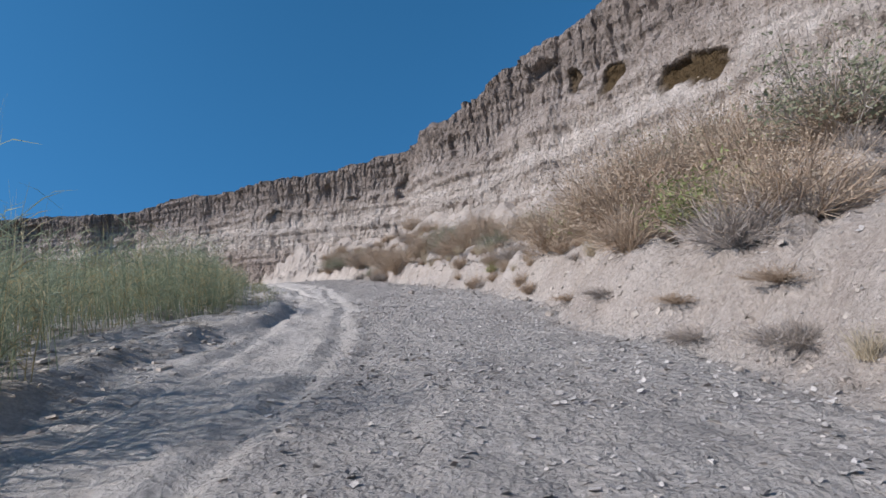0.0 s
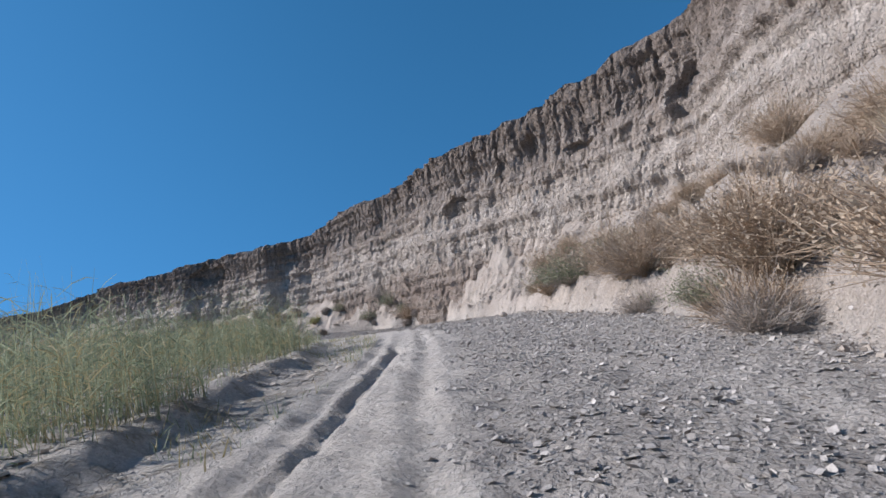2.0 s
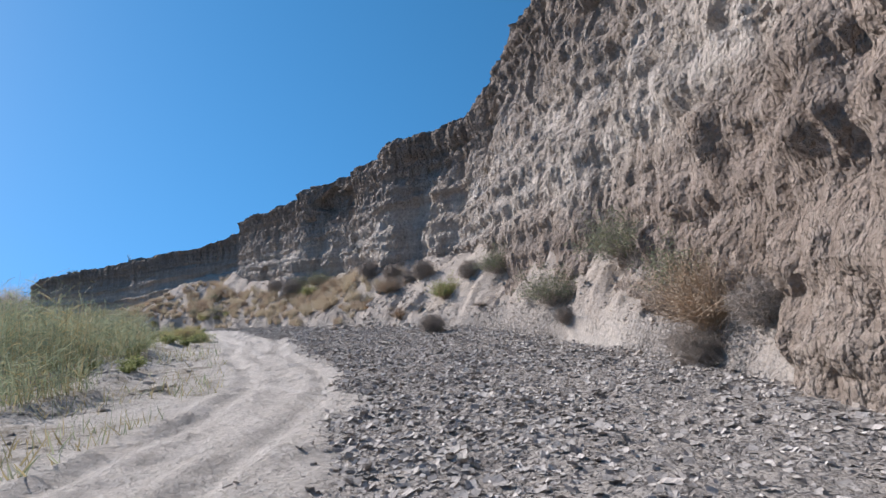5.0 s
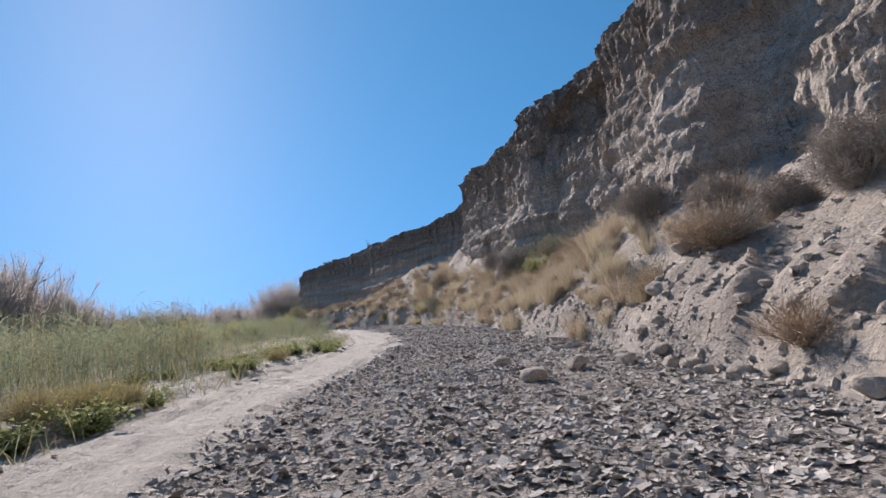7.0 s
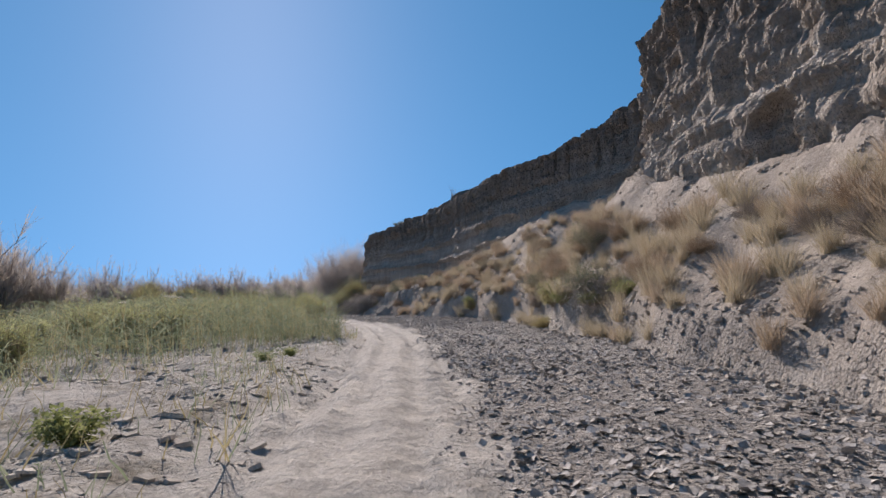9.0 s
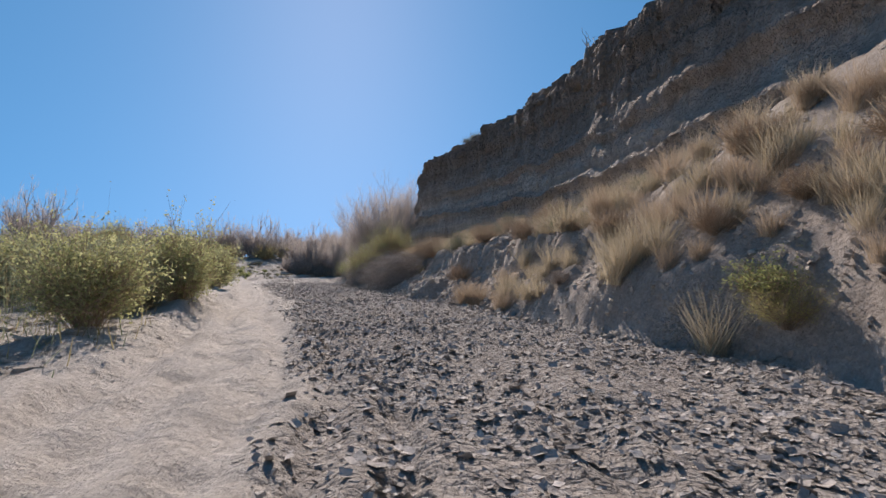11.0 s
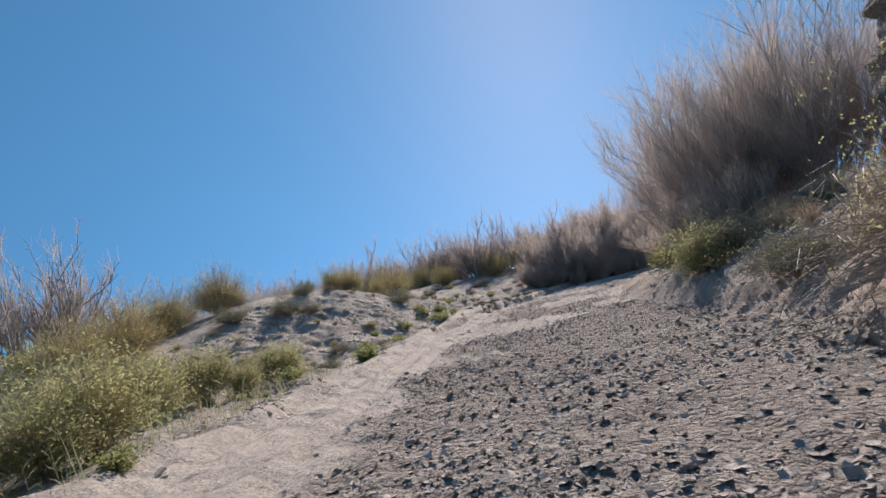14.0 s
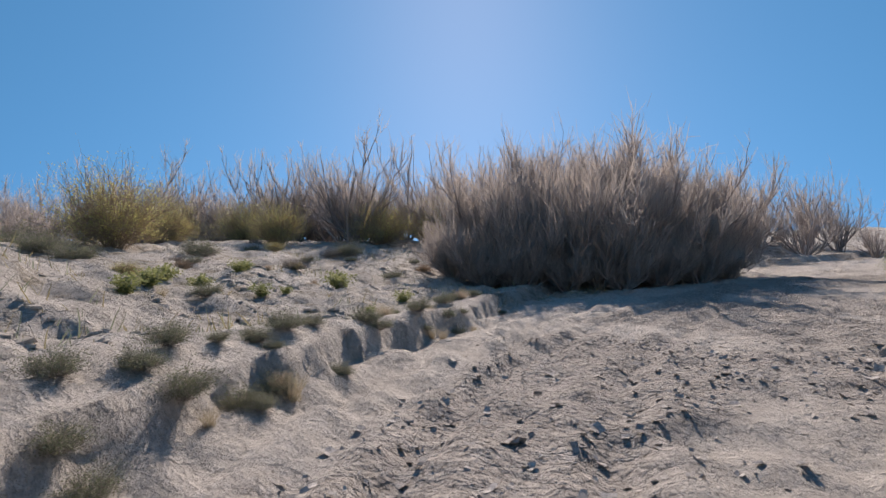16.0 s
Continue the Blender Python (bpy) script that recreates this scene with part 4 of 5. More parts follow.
straw = Patch([grass_tuft("dry_grass", 81, LEAF_STRAW), grass_tuft("dry_grass", 82, LEAF_TAN, 260, 0.9), grass_tuft("dry_grass", 83, LEAF_STRAW, 180, 1.0)],
              "tuft of dry tan grass on the slope", "grass tuft", "dry grass tufts")
thicket = Patch([tamarisk("tamarisk", 94, 20, 1.05, 5200, 0.03, True, 0.9), tamarisk("tamarisk", 95, 24, 0.9, 5200, 0.03, True, 0.9)],
                "bare tamarisk in a dense dark thicket by the track", "tree", "tamarisk thicket")
far_cedar = Patch([tamarisk("tamarisk", 96, 14, 1.0, 700, 0.05), tamarisk("tamarisk", 97, 16, 0.8, 800, 0.05), tamarisk("tamarisk", 98, 12, 1.15, 700, 0.05)],
                  "tamarisk in the distant bare belt", "tree", "distant tamarisks")
tall_cedar = Patch([tamarisk("tamarisk", 99, 26, 0.72, 9500, 0.05, True, 0.34), tamarisk("tamarisk", 100, 24, 0.76, 8500, 0.05, True, 0.34)],
                   "tall bare tamarisk, a brown fan of fine sprays beside the bluff", "tree", "tall tamarisks")
salt_cedar = Patch([tamarisk("tamarisk", 91, 16, 0.6, 2600, 0.25, True), tamarisk("tamarisk", 92, 20, 0.55, 2600, 0.2, True), tamarisk("tamarisk", 93, 13, 0.7, 2600, 0.2, True)],
                   "bare tamarisk with mauve-brown feathery branches", "tree", "tamarisks")

DRY_AT = [(7.4, 20.5, 3.2), (8.6, 16.4, 3.4), (6.0, 22.5, 2.8), (9.4, 12.5, 3.0), (6.3, 15.0, 3.0), (4.4, 27.5, 2.4), (2.4, 33.5, 2.4), (4.7, 13.4, 3.2), (5.3, 8.2, 2.0), (3.9, 18.7, 2.6), (4.8, 16.6, 2.4), (-3.2, 37.0, 2.6), (-7.5, 47.9, 2.6), (-1.2, 44.0, 2.2), (-1.4, 36.9, 2.3),
          (-4.5, 41.7, 2.8), (-6.8, 46.8, 2.0), (-9.9, 53.8, 2.3), (-30.5, 77.2, 2.2), (-12.1, 58.9, 2.4), (-0.3, 37.0, 2.4), (-4.2, 41.1, 2.4), (1.1, 31.7, 3.0), (7.2, 12.6, 2.8)]
for x, y, w in DRY_AT:
    dry.put(x, y, w)
BROWN_AT = [(3.0, 22.7, 1.34), (1.4, 25.0, 0.97), (-7.1, 47.2, 1.9), (-4.8, 41.0, 1.8), (-7.1, 46.0, 1.1), (-11.7, 55.7, 1.9), (-4.9, 40.0, 1.2), (2.2, 24.1, 1.1),
            (-53.4, 85.4, 1.4), (3.7, 10.8, 1.4), (4.4, 8.1, 1.3), (-50.0, 83.6, 0.95)]
for x, y, w in BROWN_AT:
    brown.put(x, y, w)
SAGE_AT = [(7.6, 16.3, 3.2), (8.3, 10.7, 3.0), (2.8, 29.2, 1.6), (5.0, 28.2, 2.1), (0.8, 36.4, 2.2), (-5.5, 43.1, 1.4), (-8.5, 55.9, 1.8), (-33.9, 80.5, 2.2), (-31.5, 78.7, 2.0),
            (-37.4, 81.1, 1.9),  (-70.2, 89.6, 1.6), (-56.1, 85.6, 0.9),
           (-71.5, 89.7, 1.7), (-73.8, 89.0, 1.6), (-90.6, 86.7, 1.7), (-93.5, 87.7, 1.5), (-97.5, 86.4, 1.5)]
for x, y, w in SAGE_AT:
    sage.put(x, y, w)
sage.put(-43.4, 84.7, 1.75, 1.15, 0.02, "large grey-green saltbush high on the pale slope")
for x, y, w in [(-45.7, 84.9, 1.3), (-51.0, 86.1, 1.6), (-55.2, 86.8, 1.5), (-58.2, 86.9, 1.6), (-73.3, 88.0, 2.2), (-77.6, 88.3, 1.9), (-53.0, 86.6, 1.3)]:
    tumble.put(x, y, w, 0.9, 0.02, "rounded grey-brown bush of fine dead twigs on the slope")
for x, y, w in [(-11.4, 55.7, 2.0), (-10.1, 52.7, 2.2), (0.4, 34.6, 2.2), (-34.9, 81.2, 1.7)]:
    sage.put(x, y, w, 1.0, 0.02, "olive saltbush rooted in the pale cut bank")
for x, y, w in [(-93.2, 85.9, 1.0), (-93.9, 85.6, 0.8), (-107.2, 83.8, 1.0)]:
    yellow.put(x, y, w, 1.0, 0.02, "low yellow-flowered shrub at the foot of the slope")
for x, y, w in [(4.0, 6.2, 1.1), (4.3, 6.9, 0.9), (3.5, 7.7, 0.8), (3.6, 8.4, 0.7), (3.0, 10.3, 0.7), (3.2, 14.1, 0.8), (-43.5, 83.4, 0.8)]:
    brown.put(x, y, w, 0.35, 0.02, "flattened mat of dead stems draped on the pale bank")
GREEN_AT = [(5.0, 9.9, 1.9), (4.8, 17.4, 1.7), (2.1, 23.4, 0.6), (-47.3, 84.6, 1.5), (-69.8, 88.2, 1.5), (-87.4, 86.8, 0.9), (-91.8, 85.9, 0.8), (-89.6, 86.4, 0.8), (-93.3, 86.0, 1.1),
            (-107.6, 83.7, 0.9), (-129.9, 75.4, 1.4)]
for x, y, w in GREEN_AT:
    green.put(x, y, w)
for x, y, w in [(-43.3, 80.5, 1.25), (-36.5, 80.4, 0.9), (-30.7, 77.0, 1.5), (-29.1, 76.0, 1.3)]:
    tumble.put(x, y, w, 0.74)
WEED_AT = [(-52.2, 73.8, 1.0), (-53.0, 74.4, 1.1), (-55.0, 74.7, 0.9), (-56.1, 73.5, 0.9), (-64.1, 76.3, 1.2), (-66.8, 77.3, 1.0), (-50.6, 73.0, 0.8), (-65.9, 77.8, 1.0), (-69.0, 77.7, 0.9), (-65.1, 77.7, 0.7), (-63.3, 75.2, 0.8), (-63.8, 73.6, 0.9), (-65.4, 76.1, 0.7), (-76.7, 77.0, 0.9), (-75.5, 73.6, 0.6), (-144.1, 56.9, 0.75), (-141.4, 56.6, 1.2), (-150.6, 52.3, 0.6), (-152.3, 52.6, 0.6), (-153.9, 53.9, 1.0), (-157.4, 51.6, 0.8), (-165.7, 47.1, 0.8), (-155.6, 51.8, 0.8), (-169.2, 46.3, 0.6), (-124.7, 66.7, 0.9), (-134.4, 61.0, 0.7), (-85.2, 76.5, 0.7), (-86.0, 76.9, 0.6),
           (-153.3, 54.4, 1.0), (-157.3, 51.8, 0.9), (-155.4, 52.1, 0.6), (-164.1, 48.5, 0.75), (-168.5, 46.7, 0.7),
           (-149.1, 54.7, 0.9), (-148.0, 53.8, 0.6), (-154.3, 53.3, 0.9), (-163.3, 48.9, 0.75), (-166.5, 47.3, 0.7), (-166.2, 49.3, 0.65), (-169.1, 49.4, 1.0), (-169.4, 51.0, 0.7),
           (-144.4, 56.9, 1.2), (-150.6, 52.3, 0.6), (-152.1, 53.0, 0.7), (-156.6, 53.1, 0.8), (-131.5, 63.0, 0.8), (-67.0, 77.0, 0.9)]
for x, y, w in WEED_AT:
    weeds.put(x, y, w, 0.75)
YELLOW_AT = [(-172, 37.7, 3.0), (-184, 34, 2.6), (-187.4, 41.5, 2.8), (-181, 38.5, 2.2), (-151, 41.5, 2.6), (-147, 42.5, 2.2), (-143, 45.5, 2.6), (-139.5, 49.5, 2.2), (-162, 41, 2.0), (-190, 44.5, 2.8), (-177, 35, 2.2),
             (-135, 52, 2.2), (-166, 36, 2.2), (-195, 47, 2.4)]
for x, y, w in YELLOW_AT:
    yellow.put(x, y, 1.15 * w, 1.25)
for x, y, w in [(-135.2, 71.3, 2.5), (-137.6, 70.6, 2.4), (-136.4, 72.6, 2.8)]:
    flowering.put(x, y, w, 1.35)
for x, y, w in [(-159.0, 44.3, 1.5), (-157.6, 44.0, 1.3), (-161.0, 45.0, 1.1), (-159.8, 43.4, 1.4)]:
    yellow.put(x, y, w, 1.7, 0.02, "tall olive rabbitbrush on the crest of the sandy rise")
SCRUB_AT = [(-150.2, 47.3, 1.6), (-148.4, 45.5, 1.6), (-155.0, 44.2, 1.3), (-156.8, 49.6, 1.4), (-166.9, 40.5, 1.6), (-151.3, 47.9, 1.2), (-159.3, 47.5, 1.2), (-153, 46, 1.2), (-161, 44, 1.4), (-172, 42, 1.3), (-179, 44, 1.2)]
for x, y, w in SCRUB_AT:
    sage.put(x, y, w * 0.9, 1.0, 0.02, "small olive scrub bush on the eroded sandy rise")

# Dead brush heaped against the bank.
def brush_heap(name, seed, canes=620, thick=18):
    """Dead branches matted over the edge of a bank, about 3 m wide; they bow towards -y and down."""
    rng = np.random.default_rng(seed)
    root = new(name)

    def bow(n, length, lift):
        base = np.stack([rng.uniform(-1.6, 1.6, n), rng.uniform(-0.2, 1.2, n), rng.uniform(0.5, 1.9, n)], 1)
        way = np.stack([rng.normal(0, 0.75, n), -rng.uniform(0.4, 1.0, n), rng.uniform(-0.1, lift, n)], 1)
        way /= np.linalg.norm(way, axis=1)[:, None]
        ln, t = length * rng.uniform(0.45, 1.0, n), np.linspace(0, 1, 7)
        p = base[:, None] + way[:, None] * (ln[:, None] * t)[..., None] - np.array([0, 0, 0.55]) * (ln[:, None] * t**2)[..., None]
        p = p + np.cumsum(rng.normal(size=p.shape) * 0.05, 1) * ln[:, None, None] * 0.4
        p[..., 2] = np.maximum(p[..., 2], 0.0)
        return p

    p = bow(thick, 2.6, 0.7)
    for k in range(thick):
        v, f = tubes(p[k:k + 1], np.linspace(0.015, 0.005, 7)[None], 5)
        part("branch", mesh_np(name + "_branch", v, [f]), TWIG_GREY, root)
    v, f = joined([tubes(bow(canes, 2.1, 0.8), np.linspace(0.006, 0.002, 7)[None] * np.ones((canes, 1)), 3)])
    tagged(part("twigwork", mesh_np(name + "_twigs", v, f), TWIG_GREY, root), kind="stuff")
    at = bow(900, 1.7, 0.6).reshape(-1, 3)
    way = rng.normal(size=(len(at), 3)) * (0.12, 0.12, 0.09) - (0, 0.07, 0.06)
    v, f = tubes(np.stack([at, at + way, at + way * 1.7], 1), np.array([[0.006, 0.004, 0.002]]) * np.ones((len(at), 1)), 2)
    tagged(part("brushwood", mesh_np(name + "_brushwood", v, [f]), TWIG_GREY, root), kind="stuff")
    return root


heap_a, heap_b = brush_heap("brush_heap", 201), brush_heap("brush_heap", 202, 260, 14)
for ob, x, y, turn, size in ((heap_a, -128.6, 74.4, 20, 1.05), (heap_b, -131.6, 72.9, 30, 0.95), (copy_thing(heap_b, Matrix.Identity(4)), -134.4, 71.0, 45, 0.7)):
    ob.matrix_basis = Matrix.LocRotScale((x, y, float(ground([x], [y - 1.2])[0][0]) - 0.1), Euler((0, 0, radians(turn))), (size, size, size))
    tagged(ob, "matted heap of dead grey branches bowing over the bank", "brush heap", "dead branches on the bank")
# A dead snag hanging over the rim, and a bush on it.
def snag(name, seed):
    rng = np.random.default_rng(seed)
    root = new(name)
    t = np.linspace(0, 1, 7)[None]
    hang = np.stack([0.25 * np.sin(3 * t), -0.25 - 0.1 * t, 0.1 - 1.3 * t], -1)
    v, f = tubes(hang, np.linspace(0.07, 0.025, 7)[None], 5)
    part("trunk", mesh_np(name + "_trunk", v, [f]), TWIG_GREY, root)
    for k in range(5):
        way = np.array([rng.normal() * 0.6, -0.3 + rng.normal() * 0.2, 0.7 + 0.5 * rng.uniform()])
        p = np.array([0, -0.1, 0.0]) + way * t[..., None] + rng.normal(size=(1, 7, 3)) * 0.04
        v, f = tubes(p, np.linspace(0.03, 0.008, 7)[None], 4)
        part("branch", mesh_np(name + "_branch", v, [f]), TWIG_GREY, root)
    return root


dead_snag = snag("dead_snag", 9)
brow = np.array([v.co for v in bluff.data.vertices])


def rim_height(x, y):
    near = np.hypot(brow[:, 0] - x, brow[:, 1] - y) < 0.5
    return float(brow[near, 2].max())


dead_snag.matrix_basis = Matrix.LocRotScale((-124.6, 84.0, rim_height(-124.6, 84.0)), Euler((0, 0, radians(-20))), (1, 1, 1))
tagged(dead_snag, "dead grey snag hanging over the rim of the bluff", "dead tree")
for x, y, w in [(-139.6, 78.2, 1.0), (-141.4, 77.4, 0.7)]:
    bush = copy_thing(sage.patterns[1], Matrix.Identity(4))
    bush.matrix_basis = Matrix.LocRotScale((x, y, rim_height(x, y) - 0.05), None, (w, w, w))
    tagged(bush, "small bush growing on the rim of the bluff", "shrub")
# A dead limb lying down the slope.
limb = brush_heap("fallen_limb", 203, 60, 9)
limb.matrix_basis = Matrix.LocRotScale((-89.5, 87.6, float(ground([-89.5], [86.8])[0][0]) - 0.5), Euler((0, 0, radians(70))), (0.9, 1.2, 0.7))
low_limb = copy_thing(limb, Matrix.Identity(4))
low_limb.matrix_basis = Matrix.LocRotScale((-138.2, 70.6, float(ground([-138.2], [69.6])[0][0]) - 0.1), Euler((0, 0, radians(55))), (1.0, 1.2, 0.9))
tagged(low_limb, "dead bare limb reaching out from the bank", "dead branch")
tagged(limb, "dead grey limb with bare twigs lying down the slope", "dead branch")
# Tamarisks: the tall one by the end of the bluff, the dark thicket where the track bends, the far belts.
for x, y, h in [(-157.8, 67.4, 10.2), (-155.8, 70.4, 9.8), (-160.8, 69.2, 9.0), (-161.8, 65.2, 8.2)]:
    tall_cedar.put(x, y, h)
TREES_AT = [(-98, 47.4, 10.6), (-98.5, 44.8, 10.0), (-100.5, 48.4, 9.0), (-106, 48.2, 9.2), (-103, 46, 9.6), (-110, 50.4, 7.4), (-108, 47, 7.4), (-114, 52, 5.0), (-112.5, 49, 6.2), (-94, 44.5, 8.8)]
for x, y, h in TREES_AT:
    salt_cedar.put(x, y, 1.1 * h)
for x, y, h in [(-180.5, 53.5, 6.9), (-178.3, 55.6, 5.8), (-183.5, 56, 7.2), (-182.5, 51.2, 6.6), (-185.5, 53, 7.2), (-179, 51.2, 5.6), (-187, 57.5, 6.8), (-176.8, 53.6, 4.4), (-181, 57.6, 5.6), (-183, 59.4, 5.8), (-176.5, 51.0, 4.2), (-177.2, 55.2, 3.3), (-177.6, 53.0, 3.2), (-179.2, 57.4, 3.6), (-176.2, 52.2, 3.0), (-181.8, 59.2, 3.8), (-178.6, 50.2, 3.4), (-152.6, 67.6, 3.6), (-155.5, 66.0, 3.4), (-159.5, 65.4, 3.8), (-164, 64.5, 4.2)]:
    thicket.put(x, y, h)
for x, y, h in [(-175.6, 51.4, 2.3), (-175.9, 52.8, 2.4), (-176.4, 54.2, 2.5), (-177.0, 56.0, 2.5), (-178.0, 57.2, 2.4), (-179.4, 58.6, 2.5), (-180.8, 59.8, 2.6), (-176.4, 50.0, 2.3), (-177.6, 49.4, 2.4)]:
    thicket.put(x, y, h, 1.0, 0.06)
for x, y, w in [(-178, 64.8, 1.6), (-176, 64.2, 1.5), (-181, 66.2, 1.7), (-184, 67.8, 1.8), (-180, 65.2, 1.4), (-174.5, 63.8, 1.3), (-187, 69.5, 1.8), (-172.8, 63.6, 1.3)]:
    willow.put(x, y, w, 0.8, 0.02, "spreading green willow shrub on the low bank")
rng = np.random.default_rng(5)
for k in range(150):
    f = k / 149
    x, y = -207 + 12 * math.sin(3 * f) + rng.normal() * 4 + 30 * f**2, 68 - 100 * f + rng.normal() * 2.5
    far_cedar.put(x, y, rng.uniform(4.2, 7.4))
for x, y, h in [(-141.5, 40.5, 5.6), (-143.5, 39.2, 6.0), (-145.5, 38.5, 5.2), (-150, 33, 3.6), (-157, 29, 3.8), (-162, 27, 3.5), (-167, 24, 3.8), (-172, 21, 3.6)]:
    far_cedar.put(x, y, h)
for k in range(54):
    far_cedar.put(-196 - 1.2 * k + rng.normal() * 1.5, 78.5 + 0.6 * k + rng.normal() * 2.5 - 7 * (k % 2), rng.uniform(2.6, 3.8))

# Dry grass and brush scattered over the slope.
def scatter(n, s_range, t_range, seed):
    """Places on the right slope: along the track, and as a share of the way up from the toe to the wall."""
    rng = np.random.default_rng(seed)
    s, t = rng.uniform(*s_range, n), rng.uniform(*t_range, n)
    i = np.searchsorted(ROAD_S, s).clip(0, len(ROAD_S) - 1)
    dr = np.interp(s, SIDES[:, 0], SIDES[:, 3])
    wt = np.interp(s, SIDES[:, 0], SIDES[:, 4])
    d = dr + 0.4 + t * wt
    x, y = ROAD[i, 0] + ROAD_T[i, 1] * d, ROAD[i, 1] - ROAD_T[i, 0] * d
    ok = off_rim(x, y) > 2.2
    return [(float(a), float(b), float(c)) for a, b, c in zip(x[ok], y[ok], rng.uniform(0.6, 1.3, ok.sum()))]


for x, y, w in scatter(900, (106, 168), (-0.04, 0.97), 3):
    straw.put(x, y, 0.9 * w)
for x, y, w in scatter(14, (160, 182), (0.35, 1.0), 44):
    sage.put(x, y, 1.3 * w)
for x, y, w in scatter(12, (160, 190), (0.35, 1.0), 45):
    dry.put(x, y, 1.5 * w)
for x, y, w in scatter(150, (160, 204), (0.3, 1.0), 4):
    straw.put(x, y, 0.9 * w)
for x, y, w in scatter(60, (6, 62), (0.1, 0.7), 6):
    straw.put(x, y, 0.9 * w)
for x, y, w in scatter(90, (104, 170), (0.12, 0.95), 7):
    dry.put(x, y, 1.1 * w)
for x, y, w in scatter(20, (100, 172), (0.0, 0.9), 8):
    brown.put(x, y, 0.9 * w)
for x, y, w in scatter(70, (4, 62), (0.03, 0.6), 9):
    brown.put(x, y, 0.75 * w)
for x, y, w in scatter(60, (3, 34), (0.0, 0.35), 15):
    brown.put(x, y, 0.5 * w)
for x, y, w in scatter(40, (3, 40), (0.02, 0.4), 16):
    straw.put(x, y, 0.5 * w)
for x, y, w in scatter(30, (8, 62), (0.1, 0.6), 14):
    dry.put(x, y, 1.5 * w)
for x, y, w in scatter(12, (168, 206), (0.05, 0.9), 10):
    sage.put(x, y, 1.4 * w)
for x, y, w in scatter(14, (56, 100), (0.5, 0.9), 12):
    brown.put(x, y, 0.7 * w)

rng = np.random.default_rng(17)
for k in range(40):
    s_at, off = rng.uniform(196, 226), rng.uniform(0.1, 9) ** 1.0
    i = int(np.searchsorted(ROAD_S, s_at))
    d = float(np.interp(s_at, SIDES[:, 0], SIDES[:, 1])) + off
    x, y = ROAD[i, 0] - ROAD_T[i, 1] * d, ROAD[i, 1] + ROAD_T[i, 0] * d
    (straw if k % 3 else weeds).put(x, y, rng.uniform(0.18, 0.42), 1.0, 0.02, "sparse dry tuft on the eroded sandy rise" if k % 3 else "")

